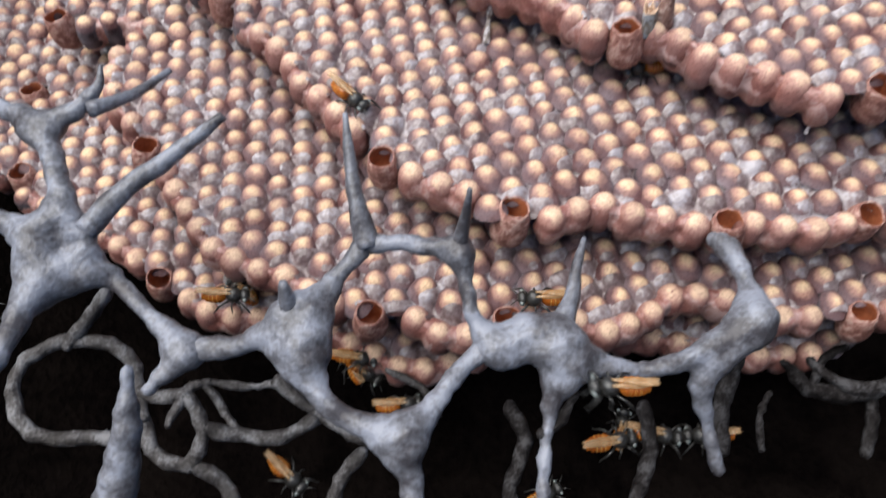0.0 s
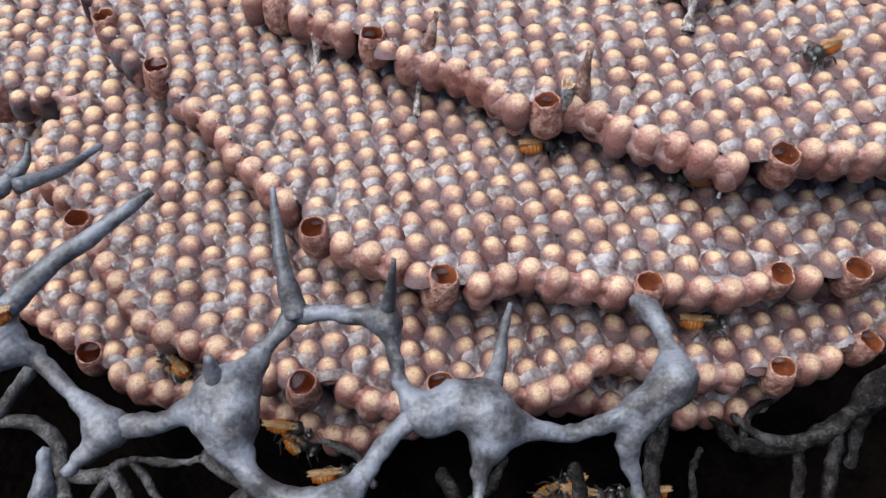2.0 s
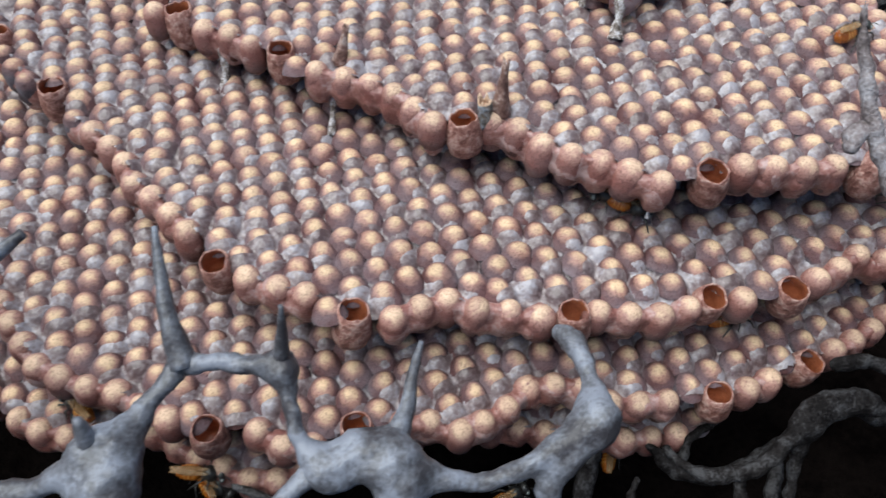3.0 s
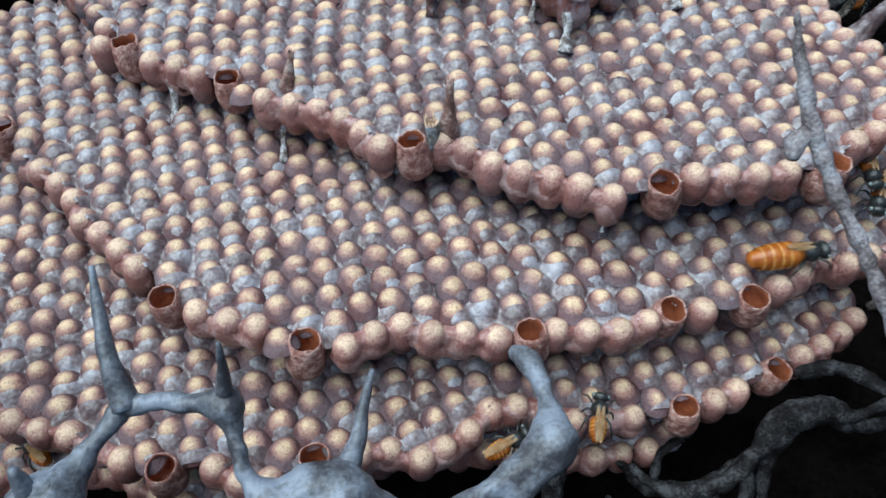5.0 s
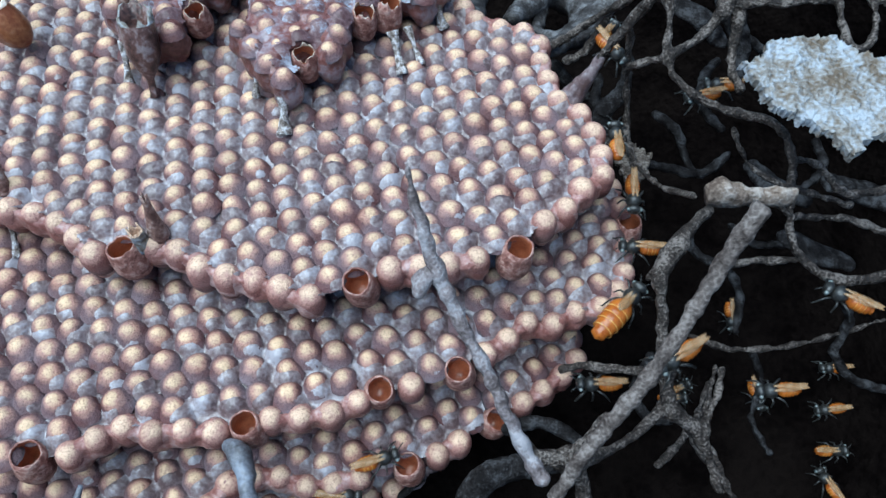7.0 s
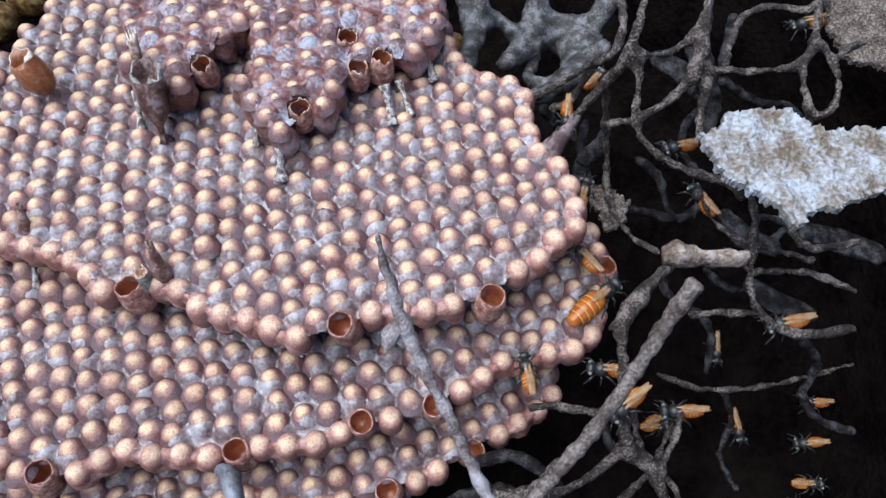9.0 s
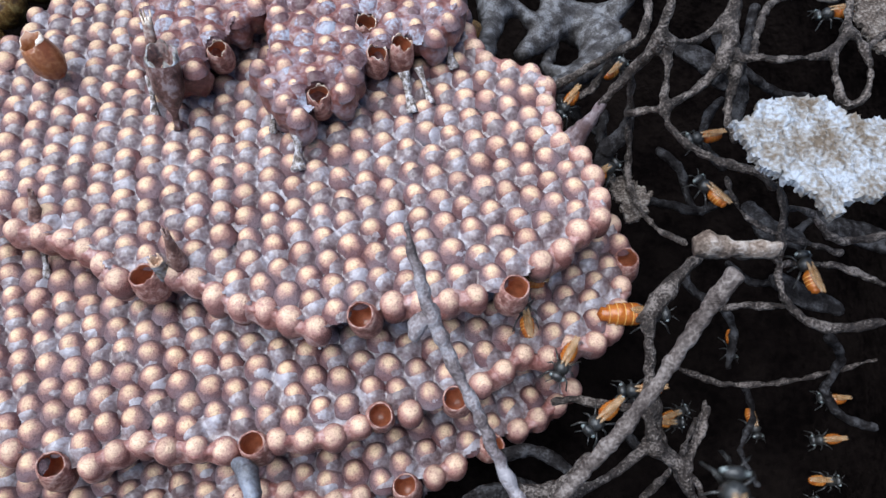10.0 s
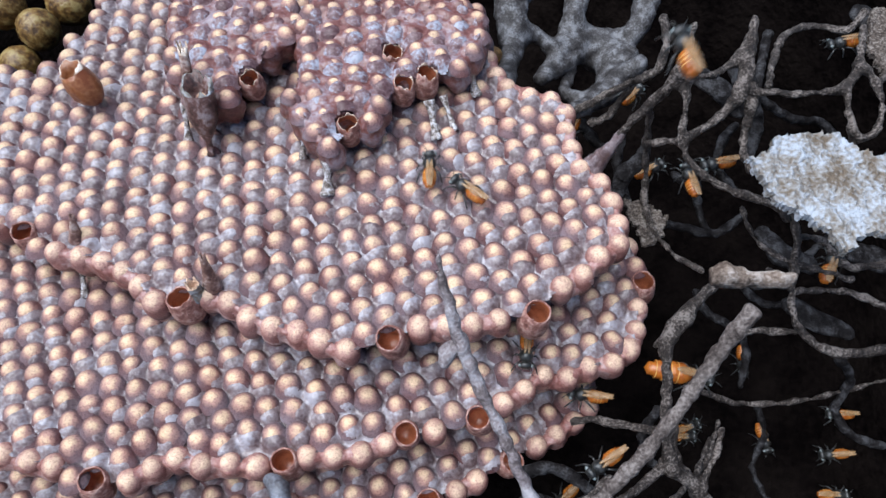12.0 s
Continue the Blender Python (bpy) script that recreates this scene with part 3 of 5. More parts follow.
D_EDGE = [(-104, 122), (-92, 100), (-80, 84), (-73, 70), (-64, 63), (-53.9, 58.4), (-44.7, 52.3), (-40.8, 48.7), (-35, 44.8), (-29.1, 42.9), (-20, 44), (-4.9, 35.3), (0.6, 35.9), (20, 42), (44.2, 37.8), (51.7, 38), (59.6, 39.2), (62, 48), (0, 56), (-30, 72), (-50, 98), (-70, 120)]

comb("brood_comb", "upper tier of sealed pinkish-brown brood cells", A_PLANE, A_WARP, A_EDGE,
     [(0.5, 84.7), (-14.3, 94.3), (23.9, 69.9), (52.8, 59.0), (74.1, 59.4)], 1, (0, 28), near=(50, 40))
comb("brood_comb", "middle tier of sealed brood cells with open rim cells", B_PLANE, B_WARP, B_EDGE,
     [(-42.3, 97.5), (-32.2, 86.1), (-7.2, 55.6), (9.4, 48.1), (35.7, 46.8), (53.5, 47.9), (64.3, 48.6), (95.1, 66.5)], 2, (0, 25), near=(30, 30))
comb("brood_comb", "lower tier of sealed brood cells under the middle tier", C_PLANE, C_WARP, C_EDGE,
     [(-8.7, 38.6), (9.0, 38.0), (55.6, 39.5), (69.7, 43.2), (-42.4, 64.8), (-62.2, 90.8), (-67.0, 104.0)], 3, (0, 29), near=(10, 20))
comb("brood_comb", "lowest visible tier of brood cells in shadow", D_PLANE, [(6.0, 40.0)] + C_WARP[1:], D_EDGE,
     [(-40.8, 48.7), (-66.5, 67.5), (-69.6, 84.8)], 4, (0, 15), near=(-20, 20), singles=150)
T_WARP = [(49.5, 90.5)] + A_WARP[1:]
comb("comb_fragment", "torn fragment of brood cells standing on wax pillars", (57.5, 0.0, 0.0), T_WARP,
     [(42.9, 97.9), (45, 92), (47.9, 87.5), (51, 90.5), (55.8, 93.9), (59.6, 97.7), (69.3, 99.7), (73.7, 104.9), (74, 110), (64, 122), (50, 122), (46.5, 112)],
     [(50.9, 91.8), (60.3, 98.2), (64.2, 99.6), (59.4, 104.6)], 5, fused=True)
comb("comb_fragment", "small broken fragment of brood cells on the upper tier", (57.0, 0.0, 0.0), T_WARP,
     [(25, 109), (28, 100), (33, 99), (36.5, 102.6), (40.1, 108.4), (45, 113), (40, 124), (26, 122)], [(36.6, 102.8)], 6, fused=True)

# ---- strands of wax ----
strand('front', (-42, 36.2, 45, 2.2), (-38.5, 36.9, 45, 1.6), (-35.8, 36.8, 44, 1.2), (-31.6, 32.8, 43, 1.1), (-26.9, 28.9, 42, 1.8))
strand('front', (-42.7, 35.5, 45, 2.2), (-43.3, 32, 46, 1.6), (-43.4, 26.6, 47, 1.3), (-43.8, 22.5, 48, 1.2))
strand('front', (-43, 35.5, 45, 1.6), (-43.5, 38.6, 47, 1.3), (-46.1, 40.8, 48, 1.2), (-50.2, 42.3, 48, 1.4))
strand('front', (-38.5, 36.9, 45, 1.3), (-38.4, 40, 47, 1.4), (-40.9, 41.9, 48, 1.6), (-43.5, 40.1, 48, 1.3), (-43.3, 37.9, 47, 1.3))
strand('front', (-40.9, 41.9, 48, 1.6), (-41.7, 45.4, 49, 1.4), (-44.4, 50.8, 49, 1.5), (-47.8, 54.5, 49, 1.7), (-51.7, 56.7, 49, 1.2), (-57.1, 59.3, 48, 1))
strand('front', (-46.2, 53.7, 49, 1.6), (-42.2, 55, 50, 1.2), (-40, 57.1, 51, 0.8))
strand('front', (-26.9, 28.9, 42, 1.6), (-28.3, 27.1, 42, 1.2), (-30.1, 24.6, 42, 0.9))
strand('front', (-26.9, 28.9, 42, 1.6), (-21.2, 29.1, 43, 1.4), (-17.6, 30.1, 44, 1.5), (-14.4, 28.2, 44, 2))
strand('front', (-14.4, 28.2, 44, 2), (-12.8, 31.6, 45, 1.4), (-11.2, 35.4, 45.5, 1.2), (-8.4, 39.4, 46, 1.3))
strand('front', (-16.4, 30.4, 44, 1.3), (-16.2, 31.8, 46, 1.4), (-13.9, 32.5, 46, 1.6), (-13.6, 29.5, 44, 2))
strand('front', (-14.3, 27.6, 44, 1.6), (-11.7, 23.1, 43, 1.4), (-7.7, 20.8, 42, 1.4), (-3.6, 19.6, 42, 1.8))
strand('front', (-3.6, 19.6, 42, 1.8), (-0.2, 23.1, 42, 1.3), (2.8, 27.2, 42, 1.3), (5.8, 29.7, 42, 1.8))
strand('front', (-3.6, 19.3, 42, 1.8), (-2.7, 15.9, 40, 1.4), (-2.1, 11.4, 38, 1.5))
strand('front', (-7.8, 40.1, 46, 1.5), (-3.4, 39.4, 47, 1.1), (0.3, 38.8, 47, 1.2), (2.3, 38.5, 47, 1.2))
strand('front', (2.3, 38.8, 47, 1.1), (3.2, 34.4, 45, 0.9), (4.3, 31.3, 43, 1.1), (6.4, 29.4, 42, 2))
strand('front', (6.4, 29.1, 42, 1.8), (10.2, 30.4, 42, 2.6), (12.8, 29.1, 42, 3), (13.7, 26.9, 41, 2))
strand('front', (10.2, 31.1, 42, 2), (13.3, 31.1, 42, 2.2), (15.7, 28.9, 41, 1.6), (20.7, 27.6, 40, 1.2), (26.4, 28.5, 40, 1.3), (32.5, 31.8, 40.5, 1.5), (35.5, 33.3, 41, 2))
strand('front', (35.5, 33.3, 41, 1.8), (35.5, 37.9, 41, 1.1), (35.0, 42.8, 40, 1.9), (33.6, 44.4, 39.6, 1.2))
strand('front', (13.8, 27.6, 41, 1.8), (12.2, 23.8, 39, 1), (11.6, 19.5, 37, 0.9), (11.2, 14.1, 35, 1))
strand('front', (35.3, 32.6, 41, 1.8), (31.1, 28.4, 39, 1.4), (29.5, 26.5, 37, 1.6), (30.7, 24.2, 34, 1), (32.4, 19.4, 30, 1))
strand('front_spike', (-7.8, 39.7, 46, 1.6), (-8.8, 43.3, 49, 1), (-9.6, 47.1, 51, 0.75), (-10.2, 51.9, 53.8, 0.3))
strand('front_spike', (2, 38.5, 47, 1.1), (2.7, 39.8, 50, 0.7), (3.2, 41.1, 55, 0.25))
strand('front_spike', (12.9, 30.4, 42, 1.8), (14.8, 34.9, 42.6, 0.9), (15.6, 38.3, 43, 0.7), (16.9, 42.5, 43.2, 0.3))
strand('front_spike', (-38, 40.2, 48, 1.3), (-34.7, 44.6, 49, 1.2), (-29.9, 48.6, 50, 1), (-24.3, 53.5, 51.4, 0.6))
strand('front_spike', (-41, 56.3, 50.5, 1), (-39.7, 58.4, 51, 0.6), (-39.6, 60.6, 52, 0.2))
strand('front_spike', (-40, 55, 50.5, 1), (-36.8, 59.9, 48, 0.7), (-34.9, 66.5, 45, 0.4))
strand('front_spike', (-15.4, 31.4, 45.5, 1.2), (-15.5, 32.5, 48.5, 0.8), (-15.6, 33.1, 50, 0.4))
strand('low', (-29.5, 24.1, 49, 0.5), (-29.6, 21.2, 47, 1.1), (-30.3, 17.6, 44, 1.6), (-31.9, 13.1, 40, 2.2))
strand('low', (-51.3, 32.3, 30, 0.9), (-47.2, 34.9, 30, 0.9), (-40.7, 34.5, 30, 0.9), (-37.2, 31.6, 30, 0.9), (-35.8, 28, 30, 0.9), (-30.3, 28, 30, 0.9))
strand('low', (-35.8, 28, 30, 0.9), (-36.2, 23.4, 29, 0.9), (-39.8, 23.1, 29, 0.9), (-47.9, 23.4, 29, 0.9), (-51.4, 27.9, 30, 0.9), (-51.3, 32.3, 30, 0.9))
strand('low', (-30.3, 28, 30, 0.9), (-27.9, 24.1, 29, 0.9), (-29.2, 20.1, 28, 0.9), (-33.8, 21.7, 28, 0.9), (-35.5, 26.6, 30, 0.9))
strand('low', (-27.9, 24.1, 29, 0.9), (-23.4, 23.7, 28, 0.9), (-18.6, 23.4, 28, 0.9), (-14.7, 25.8, 28, 0.9))
strand('low', (-29.2, 20.1, 28, 0.9), (-25.6, 18.7, 27, 0.9), (-23.4, 15.7, 26, 0.9))
strand('low', (-46.4, 34.5, 30, 0.9), (-43.4, 37.5, 32, 0.9), (-41.6, 40.2, 33, 0.9))
strand('low', (8.3, 25.7, 33, 0.9), (10.2, 22.1, 32, 0.9), (8.1, 17.2, 31, 0.9), (8.6, 13.2, 30, 0.9))
strand('low', (-8.8, 21.2, 30, 0.9), (-11.4, 18.5, 28, 0.9), (-12.7, 14.4, 26, 0.9))
strand('low', (24.7, 26.4, 31, 0.9), (24.9, 21.3, 30, 0.9), (22.3, 15.2, 29, 0.9))
strand('twig', (46.6, 32.5, 30, 0.9), (48.4, 29.9, 31, 0.9), (51.4, 28.6, 31, 1.2), (56.8, 29.3, 32, 1.2), (60.8, 31.9, 33, 1.2), (64.8, 34.9, 34, 1.4), (68.4, 34.8, 34.5, 1.2), (73.6, 34.2, 35, 0.8), (79.5, 35.6, 36, 0.8))
strand('twig', (64.8, 34.9, 34, 1.3), (67.3, 36, 35, 1), (70.9, 35.9, 35, 0.9))
strand('twig', (64.3, 33.6, 33, 0.8), (62.6, 30.6, 30, 0.9), (61.7, 26.9, 27, 0.9))
strand('right', (98.1, 58.2, 56, 1), (92.6, 54.5, 56, 1), (89.9, 51.4, 54, 1), (89.6, 46.5, 50, 1), (88.3, 40.4, 48, 1), (88.8, 36.5, 45, 1))
strand('right', (92.5, 54.1, 56, 0.9), (89.2, 52.2, 52, 0.5))
strand('right', (78, 46, 40, 0.7), (81, 45.5, 41, 0.8), (85, 43.5, 43, 0.9), (87.7, 41.7, 46, 0.9), (89.4, 41.3, 48, 0.9))
strand('right', (88.8, 36.5, 45, 1), (91.8, 34.1, 43, 0.8), (93.3, 30.4, 41, 0.8), (93.3, 26.9, 40, 0.8))
strand('right', (92.6, 34, 43, 0.8), (96.1, 37.2, 43, 0.6), (98.4, 41.1, 43, 0.5))
strand('blade', (59.3, 60.5, 74, 0.35), (59.7, 57.5, 71, 0.8), (60.8, 52.5, 66.5, 1.2), (61.8, 49.2, 64, 1.2), (63.7, 44.5, 61, 1.05), (65.8, 38.8, 57.5, 1.1), (67.5, 34.2, 54.5, 1.2), (68.7, 31.1, 53, 1.4))
strand('blade', (61.2, 52.3, 66, 1.1), (59.3, 51.2, 65, 1.3), (58.9, 50.2, 64.6, 0.8))
strand('stick', (90, 47, 77, 1.4), (87.4, 44.4, 73, 1.2), (83.1, 40, 68, 1.1), (78.7, 36.2, 64, 1.2), (73.7, 32.6, 59, 1.1), (69.7, 28.9, 54, 1.1))
strand('arch', (87.6, 82.9, 50, 1.75), (88.9, 83.2, 52, 1.72), (90.1, 82.9, 55, 1.09), (91.6, 83.7, 58, 0.82), (93.5, 84.3, 61, 0.89), (95.2, 84.3, 65, 1.01), (96.4, 84.3, 69, 1.05), (97.2, 85.7, 72, 0.81), (98.5, 88.5, 74, 0.73))
strand('arch', (97.1, 84.7, 69, 0.68), (98.0, 82.4, 67, 0.68), (97.2, 79.3, 65, 0.61), (97.0, 77.1, 63, 0.77), (97.9, 73.7, 62, 0.69), (101.3, 70.8, 61, 0.84), (104.4, 68.5, 61, 0.84), (106.6, 66.7, 62, 0.75), (107.5, 63.4, 63, 0.66))
strand('arch', (94.4, 80.8, 58, 0.73), (96.1, 79.0, 61, 0.71), (97.6, 78.0, 63, 0.70), (101.8, 79.7, 63, 0.86), (104.6, 81.3, 64, 0.94), (106.7, 83.0, 65, 1.56), (109.0, 86.9, 66, 1.42), (110.2, 90.0, 67, 1.03), (111.7, 93.7, 68, 0.96))
strand('arch', (97.8, 84.0, 69, 0.68), (101.7, 85.1, 67, 0.62), (104.8, 86.6, 66, 0.71), (107.6, 88.4, 66, 0.87), (110.3, 91.0, 66, 0.81))
strand('arch', (95.4, 85.7, 60, 0.98), (96.7, 85.4, 56, 0.76), (97.8, 85.3, 50, 0.80), (98.9, 83.7, 45, 0.74), (98.9, 80.8, 41, 0.85), (98.2, 74.9, 42, 0.73), (97.4, 67.1, 48, 0.59), (97.0, 60.3, 56, 0.53))
strand('bar', (108.5, 83.3, 65, 1.33), (110.0, 82.0, 66, 0.77), (112.6, 80.5, 67, 0.61), (116.4, 80.2, 67, 0.61), (119.9, 80.4, 67, 0.69), (122.4, 81.9, 67, 0.85), (124.4, 85.0, 68, 0.70), (126.1, 89.1, 69, 0.71))
strand('bar', (121.0, 80.7, 67, 0.69), (120.5, 77.7, 66, 0.69), (120.5, 75.3, 65, 0.77), (121.8, 73.8, 64, 0.77), (124.0, 74.3, 64, 0.70), (125.5, 76.4, 65, 0.70), (126.1, 79.3, 66, 0.70), (125.5, 81.7, 67, 0.70), (124.0, 83.2, 68, 0.70))
strand('bar', (126.5, 81.2, 66, 0.63), (129.7, 83.1, 66, 0.71), (132.2, 83.8, 66, 0.80))
strand('bar', (121.3, 75.1, 64, 0.70), (121.6, 73.9, 62, 0.78), (121.3, 72.5, 60, 0.79))
strand('bar', (113.7, 86.1, 62, 0.76), (118.4, 93.3, 60, 0.89), (123.2, 98.4, 58, 0.83), (129.4, 100.6, 57, 0.75), (133.6, 97.8, 58, 0.83), (136.3, 99.8, 60, 0.92))
strand('tangle', (108.7, 83.7, 65, 1.42), (108.7, 81.4, 63, 1.19), (107.8, 79.1, 61, 0.88), (107.0, 76.5, 60, 0.80), (107.8, 73.7, 59, 0.87))
strand('tangle', (90.5, 98.3, 44, 0.97), (94.2, 98.6, 46, 0.87), (96.9, 97.7, 50, 0.75), (98.7, 95.8, 54, 0.81), (100.1, 94.3, 58, 0.95), (101.7, 97.0, 60, 0.95), (103.1, 102.7, 60, 1.06))
strand('tangle', (100.3, 94.8, 57, 0.79), (99.1, 97.2, 52, 0.73), (96.3, 96.6, 44, 0.87), (93.5, 96.7, 42, 0.98))
strand('tangle', (104.8, 68.4, 58, 0.47), (106.5, 65.3, 55, 0.48), (108.8, 62.6, 54, 0.55), (111.3, 60.5, 54, 0.63), (116.1, 59.7, 52, 0.64), (121.6, 58.1, 50, 0.65))
strand('tangle', (113.0, 67.3, 56, 0.72), (113.1, 64.2, 55, 0.79), (111.6, 60.4, 54, 0.87), (110.5, 57.1, 53, 0.70), (109.6, 52.9, 52, 0.77), (111.6, 49.2, 51, 0.92), (116.2, 47.4, 50, 1.01), (123.2, 47.2, 50, 0.93))
strand('tangle', (113.0, 64.0, 55, 0.63), (118.7, 64.1, 52, 0.66), (121.0, 61.1, 50, 0.74), (125.7, 60.5, 48, 0.84), (132.0, 61.1, 47, 0.85))
strand('tangle', (107.0, 59.7, 55, 0.62), (108.9, 58.0, 54, 0.70), (110.6, 56.6, 53, 0.70), (116.1, 57.3, 50, 0.65), (121.5, 56.4, 49, 0.73), (127.3, 53.3, 48, 0.74))
strand('tangle', (101.4, 52.8, 50, 0.70), (106.2, 52.4, 50, 0.71), (109.8, 51.2, 51, 0.70))
strand('tangle', (101.7, 50.0, 30, 0.64), (105.0, 48.5, 29, 0.73), (109.2, 46.9, 28, 0.65), (117.1, 45.8, 28, 0.65), (126.0, 46.0, 28, 0.56), (135.5, 46.9, 28, 0.47))
strand('tangle', (102.7, 43.5, 33, 0.61), (101.4, 41.3, 32, 0.61), (99.7, 38.3, 31, 0.69), (96.5, 36.2, 31, 0.77), (92.9, 34.0, 33, 0.66), (88.2, 31.5, 36, 0.72))
strand('tangle', (92.8, 44.5, 40, 0.65), (93.7, 41.5, 36, 0.67), (94.5, 38.3, 33, 0.76), (97.4, 34.8, 31, 0.85), (98.6, 31.3, 31, 0.76), (98.6, 27.4, 30, 0.75))
strand('sheet', (84.8, 127.9, 46, 2.62), (83.8, 122.8, 44, 3.19), (83.2, 116.7, 43, 2.43), (80.9, 110.0, 44, 1.66), (78.2, 103.3, 47, 2.12))
strand('sheet', (83.3, 117.3, 43, 2.01), (87.7, 118.4, 42, 1.31), (91.9, 115.8, 40, 1.76), (95.9, 118.2, 38, 2.70), (101.7, 117.5, 36, 3.96), (105.3, 113.4, 38, 2.67))
strand('sheet', (87.4, 109.2, 40, 1.43), (90.7, 112.3, 39, 2.04), (93.3, 114.0, 38, 2.36), (93.8, 111.6, 36, 1.19), (91.8, 106.8, 38, 1.15), (95.6, 104.6, 38, 1.73), (100.4, 107.1, 37, 2.63), (102.8, 111.7, 37, 3.27))
strand('sheet', (95.1, 116.8, 38, 2.39), (95.9, 120.7, 40, 2.09), (97.5, 124.4, 42, 2.24), (99.6, 129.2, 43, 2.40))
strand('sheet', (101.8, 118.0, 36, 2.74), (99.7, 120.6, 38, 1.36), (101.7, 119.2, 38, 1.20), (105.2, 119.6, 38, 1.22), (107.6, 117.7, 40, 2.08), (110.4, 121.2, 42, 2.39), (112.5, 126.4, 44, 2.69))
strand('sheet', (91.5, 99.8, 42, 1.65), (97.0, 103.2, 40, 1.69), (101.9, 107.2, 40, 2.01), (105.6, 108.4, 42, 1.71))
strand('sheet', (85.1, 125.5, 44, 2.05), (90.2, 128.6, 44, 2.08), (97.0, 128.4, 44, 2.09))
strand('base', (66.9, 35.6, 55.5, 0.73), (68.3, 33.8, 54, 0.93), (70.4, 32.9, 53, 1.06), (73.0, 32.6, 53, 1.06), (75.1, 34.1, 55, 0.74), (76.8, 35.5, 57, 0.61))
strand('base', (72.5, 32.4, 52, 0.95), (74.0, 29.8, 49, 0.97), (74.2, 25.8, 46, 0.98))
strand('base', (74.3, 32.3, 51, 0.77), (78.8, 33.1, 48, 0.67), (82.7, 34.6, 46, 0.76), (86.7, 36.5, 45, 0.78), (89.0, 37.5, 45, 0.72))
strand('base', (89.0, 37.5, 45, 0.72), (91.6, 35.6, 42, 0.66), (93.7, 31.9, 38, 0.68), (95.9, 29.2, 36, 0.61), (97.6, 25.1, 34, 0.61))
strand('base', (93.2, 34.6, 40, 0.60), (96.0, 37.6, 38, 0.54), (99.1, 40.8, 36, 0.48))
strand('membrane', (111.7, 91.1, 60, 2.04), (111.2, 85.7, 60, 1.99), (111.6, 82.0, 58, 1.50), (110.1, 78.0, 56, 1.00))
strand('membrane', (111.2, 98.0, 50, 2.08), (113.8, 94.9, 50, 2.24), (116.3, 91.7, 48, 1.69))
strand('membrane', (116.2, 71.0, 42, 1.46), (117.8, 67.0, 42, 2.34), (121.4, 64.4, 42, 1.79))
strand('membrane', (115.0, 57.4, 44, 1.70), (118.1, 54.3, 44, 2.02), (121.6, 52.0, 44, 1.34))
strand('membrane', (99.2, 87.6, 48, 0.91), (98.2, 85.4, 46, 1.29), (95.8, 84.6, 44, 1.67), (94.1, 82.0, 42, 1.31))
strand('membrane', (143.4, 105.9, 52, 2.36), (145.1, 100.4, 52, 2.70), (146.7, 95.1, 52, 2.27))
strand('membrane', (132.4, 68.9, 36, 1.92), (138.8, 66.9, 34, 2.53), (143.8, 63.9, 34, 2.32))
strand('deep', (101.3, 78.8, 36, 0.78), (107.1, 77.0, 35, 0.78), (112.7, 75.6, 34, 0.79), (117.1, 77.3, 36, 0.78))
strand('deep', (111.2, 75.8, 34, 0.69), (111.2, 80.5, 34, 0.70), (110.5, 83.5, 36, 0.79), (108.0, 87.5, 36, 0.80))
strand('deep', (99.7, 95.2, 38, 0.91), (97.3, 90.0, 38, 0.89), (98.0, 85.3, 36, 0.79), (99.2, 81.1, 34, 0.79), (103.0, 79.1, 34, 0.79))
strand('deep', (94.5, 102.5, 34, 1.27), (97.2, 98.8, 32, 0.96), (100.2, 94.4, 33, 0.84))
strand('deep', (120.3, 93.9, 40, 0.81), (116.1, 90.2, 40, 0.79), (115.3, 86.3, 38, 0.69), (116.7, 81.3, 38, 0.78))
strand('deep', (126.6, 99.5, 40, 0.93), (134.0, 96.5, 36, 0.84), (141.5, 95.7, 34, 0.86), (142.6, 87.7, 34, 0.84))
strand('deep', (132.6, 112.1, 42, 0.96), (129.5, 106.8, 42, 0.84), (126.1, 100.5, 42, 0.92))
strand('deep', (138.6, 80.9, 30, 0.84), (135.7, 74.1, 32, 0.81), (129.9, 70.4, 34, 0.68), (123.4, 67.0, 36, 0.76))
strand('deep', (113.6, 65.2, 34, 0.66), (117.5, 62.3, 32, 0.67), (120.4, 60.5, 34, 0.65))
strand('deep', (104.8, 64.5, 36, 0.74), (106.3, 61.1, 34, 0.74), (110.1, 58.0, 34, 0.74), (112.6, 54.7, 30, 0.66), (110.6, 49.7, 28, 0.65))
strand('deep', (124.2, 49.8, 36, 0.89), (128.5, 47.3, 30, 0.74), (126.3, 44.0, 26, 0.75), (128.5, 39.4, 24, 0.75), (134.7, 37.0, 22, 0.76))
strand('deep', (93.4, 46.9, 34, 0.78), (90.9, 43.8, 30, 0.80), (91.7, 39.7, 28, 0.71), (95.4, 38.2, 28, 0.71))
strand('deep', (69.9, 40.7, 34, 0.99), (74.2, 40.8, 34, 1.00), (78.0, 38.6, 34, 0.91), (80.6, 35.4, 34, 0.90))
strand('deep', (72.3, 37.3, 30, 0.85), (76.5, 35.2, 28, 1.03), (81.8, 35.1, 28, 0.86))
strand('deep', (114.2, 46.4, 24, 0.57), (114.9, 42.0, 22, 0.57), (110.6, 37.0, 22, 0.56), (112.4, 31.5, 20, 0.56))
strand('low', (48.5, 36.2, 20, 0.72), (52.0, 33.3, 18, 1.13), (56.8, 32.2, 18, 1.28), (60.6, 32.6, 19, 1.12), (64.9, 34.6, 20, 0.96), (71.3, 37.8, 22, 0.81))
